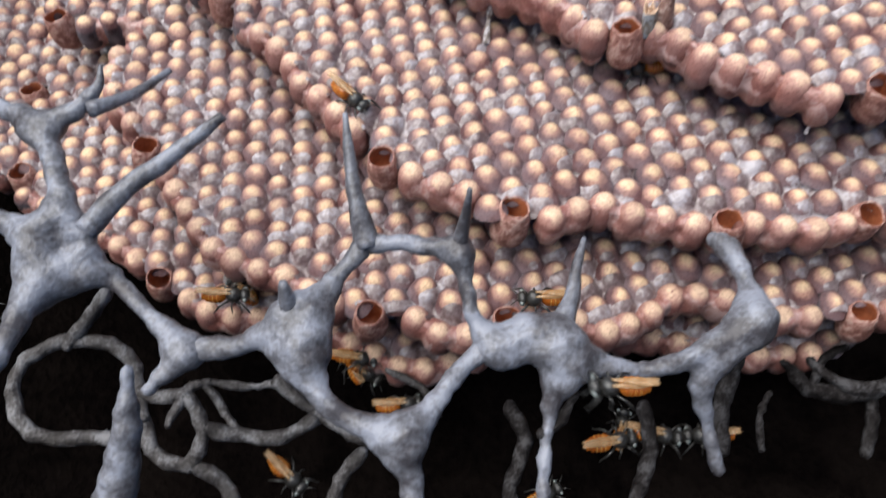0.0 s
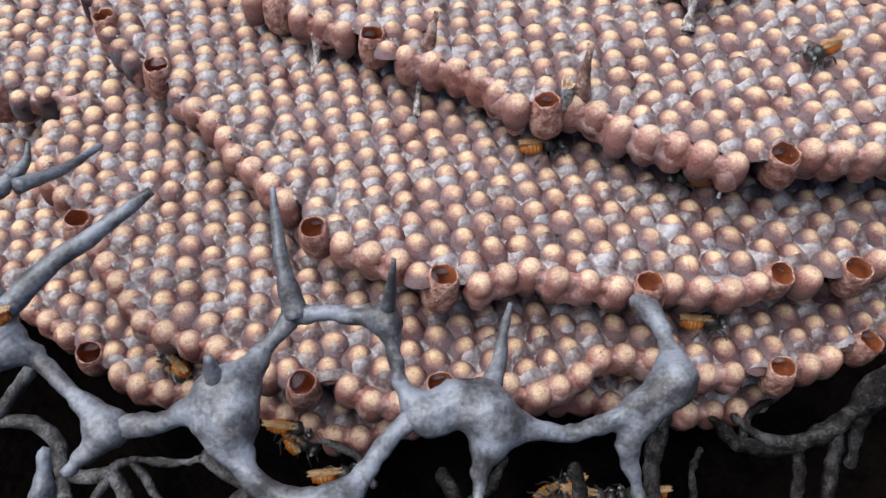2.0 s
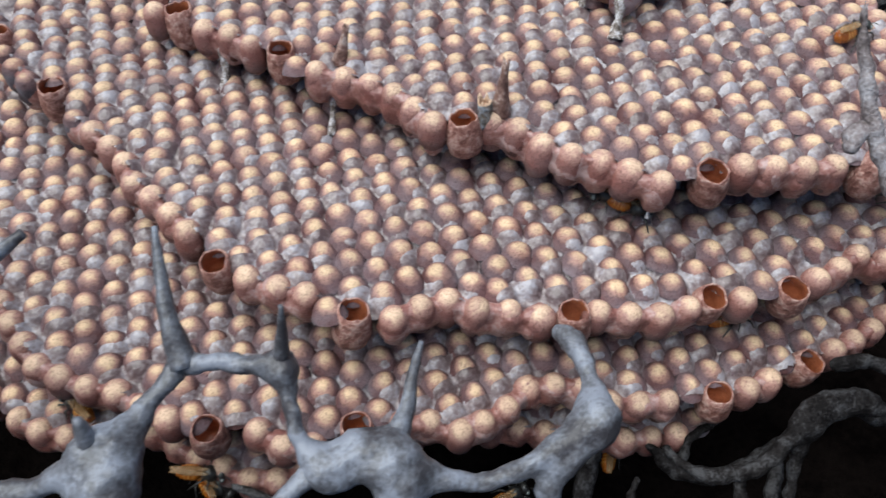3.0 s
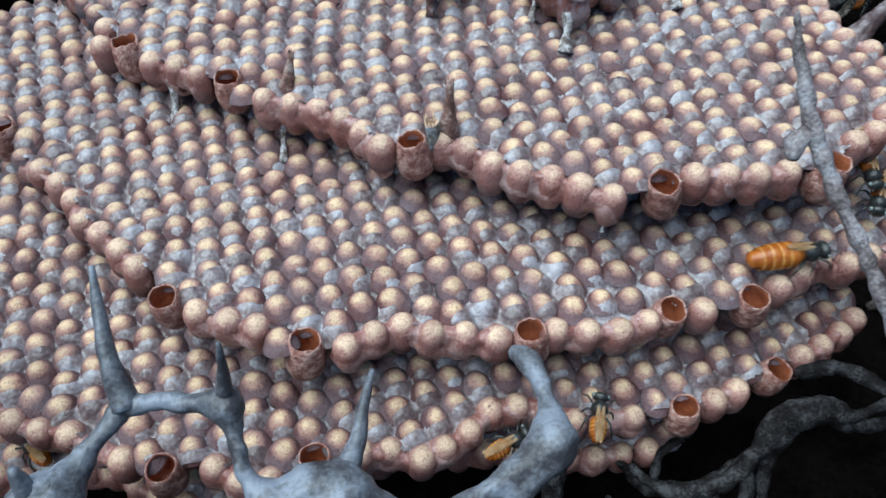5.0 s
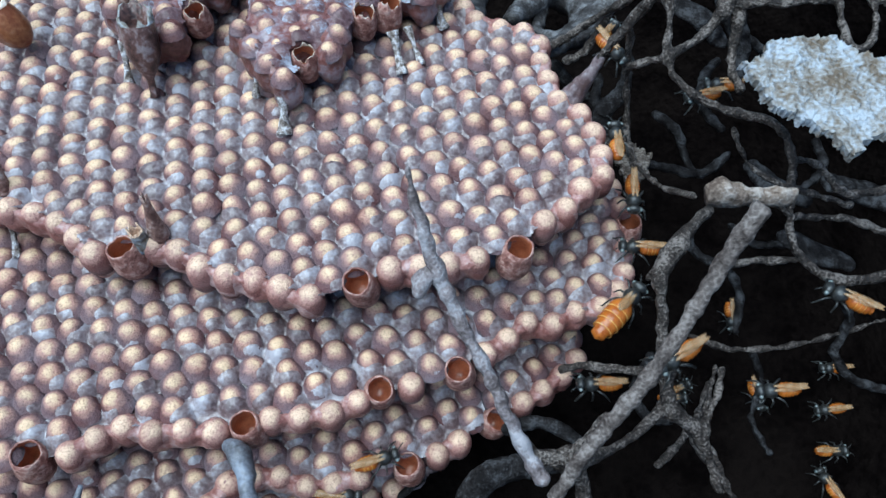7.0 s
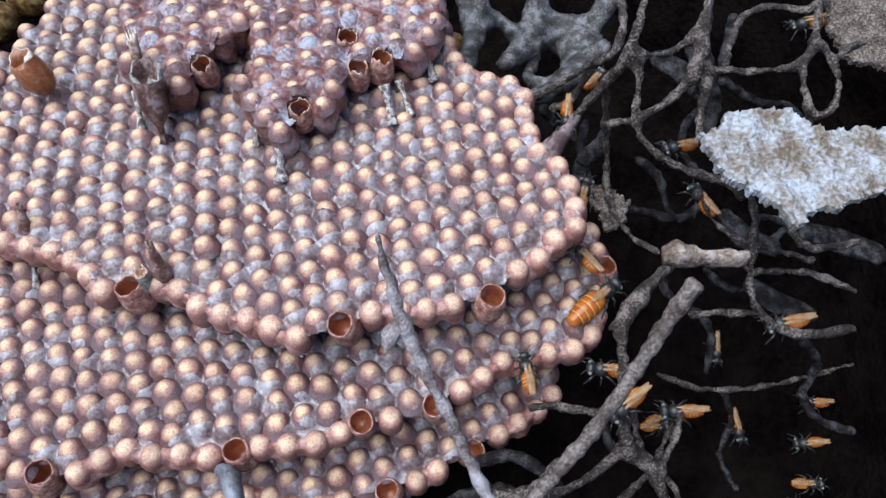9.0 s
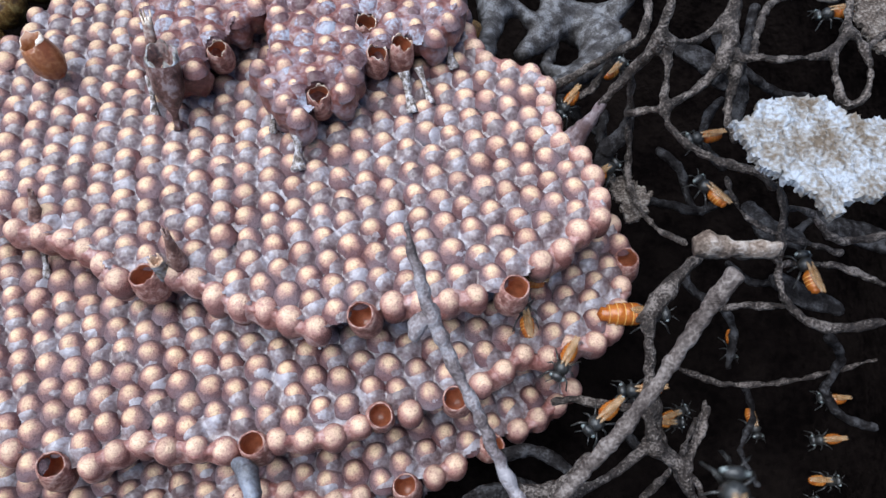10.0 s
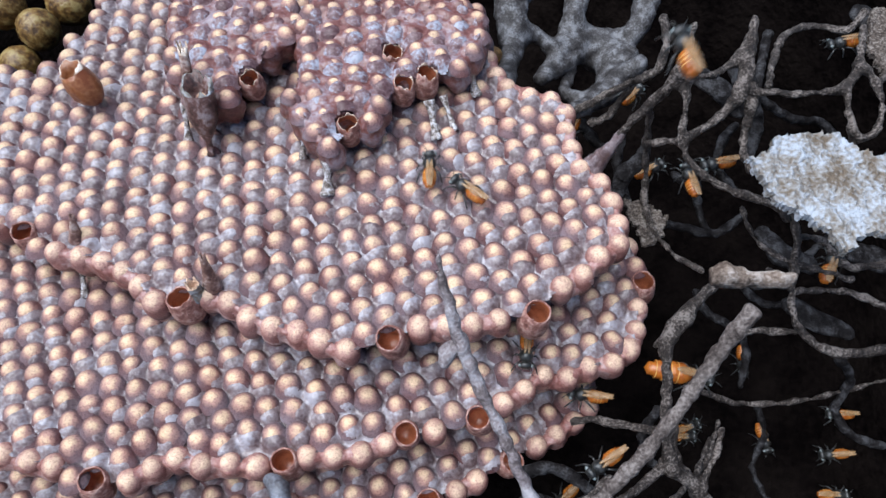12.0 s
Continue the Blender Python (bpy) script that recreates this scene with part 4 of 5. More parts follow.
strand('low', (60.2, 32.6, 18, 0.97), (60.4, 29.2, 17, 0.80), (58.6, 24.9, 16, 0.94))
strand('low', (63.7, 33.6, 26, 0.68), (62.3, 30.0, 24, 0.91), (59.9, 24.0, 22, 0.96))
strand('low', (52.5, 33.1, 18, 0.80), (54.1, 36.9, 20, 0.57), (57.9, 38.6, 20, 0.57))
strand('low', (37.4, 34.3, 30, 1.45), (37.0, 31.3, 28, 1.30), (35.7, 27.6, 26, 1.15), (35.8, 23.2, 24, 1.00))
strand('low', (46.2, 32.4, 18, 0.56), (44.6, 29.6, 17, 0.55), (44.4, 25.2, 16, 0.62))
strand('low', (-18.0, 27.6, 36, 0.89), (-15.4, 25.8, 35, 0.76), (-11.9, 23.5, 34, 0.76), (-7.7, 21.5, 34, 0.87))
strand('low', (11.1, 21.2, 38, 0.72), (13.5, 22.9, 38, 0.73), (15.2, 25.7, 39, 0.49))
strand('low', (-48.7, 34.5, 30, 0.62), (-43.4, 34.9, 30, 0.62), (-39.2, 33.6, 30, 0.69), (-36.9, 30.4, 30, 0.68), (-35.0, 25.1, 30, 0.65))
strand('low', (-31.9, 24.3, 30, 0.65), (-30.5, 28.3, 30, 0.60), (-28.6, 29.6, 30, 0.54), (-24.4, 29.4, 29, 0.55), (-20.0, 29.8, 29, 0.55))
strand('low', (-28.6, 29.6, 30, 0.54), (-26.1, 26.8, 28, 0.54), (-23.6, 23.4, 28, 0.53))
strand('low', (-6.8, 34.3, 22, 0.53), (-2.3, 32.6, 20, 0.61), (0.0, 28.7, 20, 0.67))

thin = lambda strands, k: [[(x, y, z, r * k) for x, y, z, r in p] for p in strands]
front = tagged(new("involucrum_web"), "grey waxy web of branching struts in front of the combs", "wax web")
for group in (STRANDS["front"][:7], STRANDS["front"][7:13], STRANDS["front"][13:]):
    web_body(front, "strut", thin(group, 0.82), GREY, "", 1.1)
for pts in STRANDS["front_spike"]:
    bm = bmesh.new()
    tube(bm, pts, 10, 0.1, 3, 0.6)
    part("spike", bm, GREY, front, "tapering grey wax spike")
low = tagged(new("involucrum_web"), "wax web deep below the front struts, shade painted into its colour", "wax web")
# Low right struts take the shade-coloured copy; left ones a lighter wax.
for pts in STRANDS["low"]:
    web_body(low, "strut", [pts], GREY if pts[0][2] > 45 else SHEETWAX if pts[0][0] < 0 else SHADEWAX)
twig = tagged(new("wax_strut"), "forked grey wax strut beside the lower combs, darkened with painted shade", "wax strut")
web_body(twig, "strut", thin(STRANDS["twig"], 0.8), SHADEWAX, "", 1.0, 0.4)
right = tagged(new("involucrum_web"), "brown-grey network of wax struts beside the upper comb", "wax web")
web_body(right, "strut", thin(STRANDS["arch"], 0.72), BROWN, "", 0.6, 0.33)
web_body(right, "strut", thin(STRANDS["bar"], 0.72), BROWN, "", 0.55, 0.33)
web_body(right, "strut", thin(STRANDS["base"], 0.85), BROWN, "", 0.8, 0.36)
web_body(right, "strut", thin(STRANDS["right"], 0.75), BROWN, "", 0.8, 0.36)
web_body(right, "strut_foot", [[(86.1, 81.5, 48.5, 2.11), (88.2, 82.7, 50.5, 1.91), (89.9, 82.9, 54.5, 1.01), (91.2, 83.5, 57.5, 0.74)]], FILM, "pinkish-grey flared wax foot on the comb edge", 0.6, 0.36)
for pts in STRANDS["tangle"]:
    web_body(right, "strut", thin([pts], 0.75), BROWN, "", 0.6, 0.36)
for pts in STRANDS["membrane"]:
    web_body(right, "membrane", [pts], SHADEWAX, "thin torn brown wax membrane, darkened with painted shade", 0.8, 0.4, 2.6)
blade = tagged(new("wax_spire"), "slender brown-grey wax blade rising over the upper comb", "wax strut")
web_body(blade, "spire_body", thin(STRANDS["blade"][:1], 0.7), BLADEWAX, "", 0.5, 0.3)
web_body(blade, "fin", thin(STRANDS["blade"][1:], 0.8), BLADEWAX, "small blunt grey wax fin", 0.5, 0.3)
stick = tagged(new("wax_stick"), "straight rough brown stick leaning out of the web", "wax strut")
web_body(stick, "stick", thin(STRANDS["stick"], 0.72), STICKWAX, "", 0.5, 0.3, 1.0)
sheet = tagged(new("involucrum_sheet"), "dark grey wax sheet with round holes behind the comb", "wax sheet")
web_body(sheet, "sheet", STRANDS["sheet"], SHEETWAX, "", 0.9, 0.4)
deep = tagged(new("involucrum_web"), "wax web deep in the nest cavity, shade painted into its colour", "wax web")
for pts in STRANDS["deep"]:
    web_body(deep, "strut", [pts], SHADEWAX)


# ---- pillars, torn wax, flakes ----
def pillar(foot, top, r0, r1, mat=GRANULE):
    """A short waisted wax pillar from foot to top (mm)."""
    a, b = Vector(foot), Vector(top)
    mid = (a + b) / 2
    w = min(r0, r1) * 0.62
    bm = bmesh.new()
    tube(bm, [(*a, r0 * 1.5), (*(a * 0.8 + b * 0.2), r0), (*mid, w), (*(a * 0.2 + b * 0.8), r1), (*b, r1 * 1.4)], 10, 0.12, 5, 0.5)
    ob = part("wax_pillar", bm, mat, None)
    return tagged(ob, "short pale wax pillar holding two tiers of comb apart", "pillar", "wax pillars")


for foot, top, r0, r1 in (((46.4, 84.0, 50.0), (47.2, 87.2, 54.0), 0.9, 0.8), ((56.7, 92.6, 50.2), (55.6, 94.2, 53.5), 0.45, 0.45), ((64.6, 91.2, 50.5), (64.0, 96.0, 54.5), 0.7, 0.7),
                          ((67.7, 92.4, 50.6), (66.4, 97.0, 54.0), 0.55, 0.5), ((43.0, 91.0, 50.0), (44.2, 93.6, 54.0), 0.5, 0.5), ((-8.4, 86.4, 39.8), (-8.0, 89.6, 45.0), 0.8, 0.9),
                          ((6.8, 76.6, 40.2), (7.4, 81.6, 45.0), 0.5, 0.7), ((46.4, 57.8, 43.6), (46.8, 59.4, 46.4), 0.2, 0.7), ((25.2, 97.4, 49.0), (26.0, 101.0, 54.0), 0.6, 0.6),
                          ((72.5, 99.0, 50.6), (71.5, 101.5, 54.0), 0.8, 0.8)):
    pillar(foot, top, r0, r1)


def ragged_tube(name, foot, top, r0, r1, mats, seed, label, category, wall=0.3, hollow=0.8, teeth=0.5, waist=None, slant=0.0):
    """An open torn tube of wax (mm), its rim ragged; waist: rows (part of the length, radius) of the body."""
    a, b = Vector(foot), Vector(top)
    rng = random.Random(seed)
    d = (b - a).normalized()
    length = (b - a).length
    seg, verts, faces = 22, [], []
    turn = d.to_track_quat("Z", "Y").to_matrix().to_4x4()
    jag = [rng.uniform(-1, 1) * teeth + slant * (turn @ Vector((math.cos(6.2832 * s / seg), math.sin(6.2832 * s / seg), 0))).y for s in range(seg)]
    body = waist or [(0.0, r0 * 0.6), (0.12, r0), (0.45, r0 * 0.45 + r1 * 0.55), (0.8, r1 * 1.04)]
    lip = len(body)
    rows = body + [(0.9, r1 * 1.02), (1.0, r1), (1.0, r1 - wall), (0.86, r1 - wall), (1 - hollow, (r1 - wall) * 0.75)]
    for k, (t, r) in enumerate(rows):
        for s in range(seg):
            an = 2 * math.pi * s / seg
            z = t * length + (jag[s] if k in (lip + 1, lip + 2) else 0)
            w = r * (1 + 0.07 * math.sin(2 * an + seed) + 0.05 * math.sin(5 * an + seed))
            verts.append((w * math.cos(an) * MM, w * math.sin(an) * MM, z * MM))
    n = len(rows)
    for k in range(n - 1):
        faces += [(k * seg + s, k * seg + (s + 1) % seg, (k + 1) * seg + (s + 1) % seg, (k + 1) * seg + s) for s in range(seg)]
    faces += [tuple(range(seg))[::-1], tuple(range((n - 1) * seg, n * seg))]
    ob = link_mesh(name, verts, faces, mats[0])
    ob.data.materials.append(mats[1])
    ob.data.materials.append(mats[-1])
    for p in ob.data.polygons:
        row = p.index // seg
        p.material_index = 0 if row < lip else 1 if row < lip + 2 else 2
    ob.matrix_world = Matrix.Translation(a * MM) @ turn
    return tagged(ob, label, category)


ragged_tube("wax_stub", (28.9, 93.8, 49.8), (29.4, 99.4, 60.0), 0.8, 2.35, (STUBWAX, FLAKE, STUBWAX), 3, "broken hollow grey wax stub with a pale torn rim", "wax stub", 0.3, 0.3, 0.95, [(0.0, 0.75), (0.04, 0.5), (0.22, 0.55), (0.36, 1.5), (0.52, 2.25), (0.72, 2.4)], 1.0)
ragged_tube("wax_shard", (27.2, 99.8, 52.0), (28.0, 105.0, 62.0), 1.1, 0.7, (SHARD, TORN), 8, "thin torn upright shard of brown wax", "wax shard", 0.2, 0.5, 1.2)
ragged_tube("wax_cup", (11.2, 106.0, 50.2), (8.9, 108.6, 56.0), 1.7, 2.0, (AMBERCUP, TORN, AMBERCUP), 4, "tilted open amber wax cup on the comb", "wax cup", 0.2, 0.75, 0.45,
            [(0.0, 0.6), (0.05, 1.2), (0.15, 1.95), (0.35, 2.6), (0.6, 2.6), (0.8, 2.3)], 0.8)
ragged_tube("wax_shard", (28.6, 70.8, 48.5), (28.9, 72.8, 56.0), 1.5, 0.5, (SHARD, SHARD), 5, "torn brown wax shard standing on the comb edge", "wax shard", 0.18, 0.5, 0.8)
ragged_tube("wax_shard", (8.4, 81.9, 48.0), (9.6, 83.6, 53.0), 1.1, 0.4, (SHARD, SHARD), 6, "small torn wax shard on the comb edge", "wax shard", 0.15, 0.5, 0.6)
ragged_tube("wax_shard", (26.9, 69.8, 48.0), (26.4, 70.6, 52.2), 1.0, 0.9, (FLAKE, WALL), 7, "pale crumbling wax flap at the comb edge", "wax shard", 0.2, 0.6, 0.8)


def flake(name, outline, z, thick, mat, label, category, seed=0, bumps=0.5, step=0.34):
    """A crumbly irregular sheet with a broken edge (mm)."""
    rng = random.Random(seed)
    xs, ys = [p[0] for p in outline], [p[1] for p in outline]
    nx, ny = int((max(xs) - min(xs)) / step) + 3, int((max(ys) - min(ys)) / step) + 3

    def at(i, j):
        return min(xs) + (i - 1) * step, min(ys) + (j - 1) * step

    def kept(i, j):
        x, y = at(i + 0.5, j + 0.5)
        q = Vector((x * 0.9, y * 0.9, seed))
        return inside(x + 0.8 * noise.noise(q), y + 0.8 * noise.noise(q + Vector((7, 3, 0))), outline)
    cells = {(i, j) for i in range(nx) for j in range(ny) if kept(i, j)}
    ids, verts, faces = {}, [], []

    def vert(i, j, low):
        if (i, j, low) not in ids:
            x, y = at(i, j)
            q = Vector((x * 0.35 + seed, y * 0.35, seed))
            h = z + bumps * (noise.noise(q) + 0.5 * noise.noise(q * 3.1) + 0.22 * noise.noise(q * 7.3)) + rng.uniform(-0.03, 0.03)
            ids[i, j, low] = len(verts)
            verts.append(((x + rng.uniform(-0.12, 0.12)) * MM, (y + rng.uniform(-0.12, 0.12)) * MM, (h - (thick * rng.uniform(0.75, 1.1) if low else 0)) * MM))
        return ids[i, j, low]
    for i, j in sorted(cells):
        ring = [(i, j), (i + 1, j), (i + 1, j + 1), (i, j + 1)]
        faces.append([vert(*p, 0) for p in ring])
        faces.append([vert(*p, 1) for p in ring[::-1]])
        for p, q, step_to in ((ring[0], ring[1], (i, j - 1)), (ring[1], ring[2], (i + 1, j)), (ring[2], ring[3], (i, j + 1)), (ring[3], ring[0], (i - 1, j))):
            if step_to not in cells:
                faces.append([vert(*q, 0), vert(*p, 0), vert(*p, 1), vert(*q, 1)])
    return tagged(link_mesh(name, verts, faces, mat, None, "", False), label, category)


flake("crusty_flake", [(100.2, 69.1), (103.3, 69.3), (105.3, 71.7), (109.4, 71.8), (113.4, 70.5), (116, 67), (121.3, 66.7), (126.4, 65.9), (122.5, 58.2), (117, 57.5), (113.6, 56.1), (111, 56.5),
                       (107.9, 54.9), (106.4, 57.2), (104.8, 60.1), (102.1, 62.1), (101.2, 65.5)], 71.0, 1.3, FLAKE, "pale crumbly grey-white flake lying on the web", "flake", seed=2, bumps=0.6)
flake("wax_flake", [(95.4, 82.3), (99.2, 80.7), (102.4, 77.5), (99.7, 73.2), (96.8, 72.6), (96.3, 77.3)], 40.0, 0.7, CRUST, "small dull brown flake between the struts", "flake", seed=5)
flake("wax_flake", [(136.5, 96.2), (135.5, 91.2), (136.5, 86.8), (141.3, 84.9), (148.4, 91.5), (151.2, 101.0), (139.6, 102.0)], 58.0, 1.0, CRUST, "rough grey wax flake at the cavity rim", "flake", seed=9)
bm = bmesh.new()
tube(bm, [(94.4, 56.9, 63.0, 1.2), (96.4, 56.6, 63.2, 1.6), (100.0, 55.9, 62.4, 1.25), (105.2, 55.0, 62.0, 1.35)], 12, 0.3, 9, 0.4, 0.8)
tagged(part("wood_chip", bm, CHIP, None), "short knobbly pale brown wood chip on the web", "wood chip")


def wax_pot(x, y, z, r):
    verts, faces = revolve([(0, r), (r * 0.5, r * 0.86), (r * 0.87, r * 0.5), (r, 0), (r * 0.87, -r * 0.5), (r * 0.5, -r * 0.86), (0, -r)], 18, 0.06, int(r * 10))
    ob = link_mesh("wax_pot", verts, faces, AMBER_WAX)
    ob.matrix_world = pose(x * MM, y * MM, z * MM)
    tagged(ob, "round yellowish wax food pot in the dark cavity", "food pot", "food pots")


AMBER_WAX = mottled("amber_wax", (0.05, 0.025, 0.008), (0.16, 0.09, 0.025), 500, 0.4, 0.4, 0.0006, 1700, (0.26, 0.19, 0.07))
for x, y, z, r in ((-7.4, 138, 36, 4.2), (-15, 145, 36, 4.6), (-12, 133, 32, 4.0), (-3, 146, 34, 4.4), (78, 112, 44, 2.2), (-22, 138, 33, 4.4)):
    wax_pot(x, y, z, r)


# ---- bees ----
def along(profile, seg=14):
    """A turned body along y: rows (y, r), mm."""
    verts, faces = revolve([(r, y) for y, r in profile], seg)
    return [(x, z, y) for x, y, z in verts], [f[::-1] for f in faces]


def limb(points, mat, name, parent):
    bm = bmesh.new()
    tube(bm, points, 6, 0.0, 0, 0.5)
    return part(name, bm, mat, parent)


def wing_mesh(length, width):
    verts, faces, n = [], [], 12
    for k in range(n + 1):
        t = k / n
        w = width * math.sin(math.pi * min(1, t * 0.93 + 0.07)) ** 0.6 * (0.35 + 0.65 * t) if t < 1 else width * 0.12
        y = -length * t
        for x, z in ((-w * 0.35, 0.12 * t), (w * 0.1, 0.12 * t + 0.08), (w * 0.65, 0.1 * t)):
            verts.append((x * MM, y * MM, z * MM))
        for x, z in ((w * 0.65, 0.1 * t - 0.025), (w * 0.1, 0.12 * t + 0.055), (-w * 0.35, 0.12 * t - 0.025)):
            verts.append((x * MM, y * MM, z * MM))
    for k in range(n):
        a, b = k * 6, (k + 1) * 6
        faces += [(a + s, a + (s + 1) % 6, b + (s + 1) % 6, b + s) for s in range(6)]
    faces += [tuple(range(6))[::-1], tuple(range(n * 6, n * 6 + 6))]
    return verts, faces


def bee(name, label, royal=False):
    """A stingless bee, facing +y, its origin in the body's middle."""
    root = tagged(new(name), label, "bee", "" if royal else "worker bees")
    k = 1.2 if royal else 1.0
    L, R = (7.2, 1.75) if royal else (3.3, 1.08)
    prof = [(-0.5, 0.0), (-0.6, R * 0.5), (-0.6 - L * 0.12, R * 0.82)]
    for s in range(5):
        y = -0.6 - L * (0.2 + 0.16 * s)
        w = R * (0.98, 1.0, 0.97, 0.86, 0.62)[s]
        prof += [(y, w), (y - L * 0.09, w * 1.01), (y - L * 0.12, w * 0.95)]
    prof += [(-0.6 - L * 1.0, R * 0.25), (-0.6 - L * 1.04, 0)]
    v, f = along(prof, 16)
    ab = link_mesh("abdomen", v, f, AMBER, root, "glossy amber banded abdomen")
    ab.data.materials.append(BAND)
    for p in ab.data.polygons:
        row = p.index // 16
        p.material_index = 1 if row in (4, 7, 10) and not royal else 0
    if royal:
        for s in range(4):
            y = -0.6 - L * (0.32 + 0.16 * s)
            w = R * (0.985, 1.0, 0.97, 0.86)[s]
            vv, ff = along([(y + 0.09, w * 0.97), (y + 0.05, w * 1.015), (y - 0.05, w * 1.015), (y - 0.09, w * 0.97)], 18)
            link_mesh("band", vv, ff, BAND, ab)
    v, f = along([(1.5 * k, 0), (1.35 * k, 0.55 * k), (0.9 * k, 1.0 * k), (0.3 * k, 1.1 * k), (-0.3 * k, 0.8 * k), (-0.6 * k, 0.3 * k), (-0.7 * k, 0)], 14)
    link_mesh("thorax", v, f, SHELL, root, "black hairy thorax")
    v, f = along([(2.55 * k, 0), (2.5 * k, 0.5 * k), (2.2 * k, 0.85 * k), (1.8 * k, 0.9 * k), (1.45 * k, 0.5 * k), (1.35 * k, 0)], 14)
    hd = link_mesh("head", v, f, SHELL, root, "black head")
    hd.scale = (1.15, 1.0, 0.95)
    for sx in (-1, 1):
        v, f = revolve([(0, 0.34), (0.22, 0.26), (0.32, 0.0), (0.22, -0.26), (0, -0.34)], 10)
        eye = link_mesh("compound_eye", v, f, EYE_MAT, hd)
        eye.matrix_basis = pose(sx * 0.72 * k * MM, 2.05 * k * MM, 0.2 * MM)
        limb([(sx * 0.3, 2.45 * k, 0.2, 0.06), (sx * 0.6, 2.9 * k, 0.5, 0.06), (sx * 1.0, 3.5 * k, 0.2, 0.05)], SHELL, "antenna", hd)
        for j, (y0, y1, y2) in enumerate(((1.0, 1.9, 2.5), (0.4, 0.3, 0.2), (-0.1, -1.2, -2.1))):
            limb([(sx * 0.6, y0 * k, -0.5, 0.14), (sx * 1.5 * k, y1 * k, -0.2 * k, 0.15), (sx * 1.9 * k, y2 * k, -1.3 * k, 0.1), (sx * 2.1 * k, y2 * 1.1 * k, -1.5 * k, 0.07)], SHELL, "leg", root)
        v, f = wing_mesh(4.9 if not royal else 3.8, 1.5)
        w = link_mesh("wing", v, f, WING, root, "long amber translucent wing")
        w.matrix_basis = pose(sx * 0.3 * MM, 0.4 * MM, (1.12 if sx > 0 else 1.0) * MM if not royal else 1.6 * MM, -4, sx * 10, sx * -8)
        w.scale = (sx, 1, 1)
    return root


EYE_MAT = mottled("bee_eye", (0.10, 0.12, 0.12), (0.2, 0.22, 0.21), 2500, 0.2, 0.6, 0.00005, 7000)
worker = bee("worker_bee", "small black stingless bee with amber abdomen and wings")
bees = {"queen": bee("queen_bee", "large queen bee with a swollen glossy amber abdomen", True), "walk1": worker}
for key in ("under1", "pit1", "hub", "web1", "low1", "low2", "rim1", "rim2", "rim3", "rim4", "edge1", "web2", "web3", "web4", "fly1", "cellbee", "under2", "early"):
    bees[key] = copy_thing(worker, Matrix())
STILL_BEES = [(-12.9, 38.6, 14, 28), (-10.2, 36.5, 15, 236), (-10.8, 36.8, 20, 264), (-28.4, 46.6, 22, 46), (-4.5, 30.8, 18, 278), (27.8, 24.4, 26, 259), (34.5, 25.5, 22, 88), (22.1, 23.7, 26, 279), (-18.7, 20.5, 20, 229), (129.1, 61.3, -5.0, 169), (145.5, 47.3, -5.0, 81), (140.9, 39.5, -5.0, 85), (138.8, 31.7, -5.0, 260), (113.2, 49.6, -5.0, 281), (127.9, 44.3, -5.0, 177), (110.9, 83.5, 45, 94), (134.6, 26.9, -5.0, 9), (111.6, 47.8, -5.0, 261), (137.2, 100.3, 52, 82), (102.9, 102.2, 42, 309)]
for x, y, z, turn in STILL_BEES:
    tagged(copy_thing(worker, pose(x * MM, y * MM, z * MM, (x * 7) % 20 - 10, (y * 11) % 24 - 12, turn)), "amber and black stingless bee resting in the dark cavity")


def bee_rows(*rows, ahead=0.6):
    """Rows (seconds, x, y, z in mm, heading, pitch) of the body's middle, as poses."""
    return [(t, pose(x * MM, y * MM, z * MM, tilt[0] if tilt else 0, 0, turn) @ Matrix.Translation((0, ahead * MM, 0))) for t, x, y, z, turn, *tilt in rows]


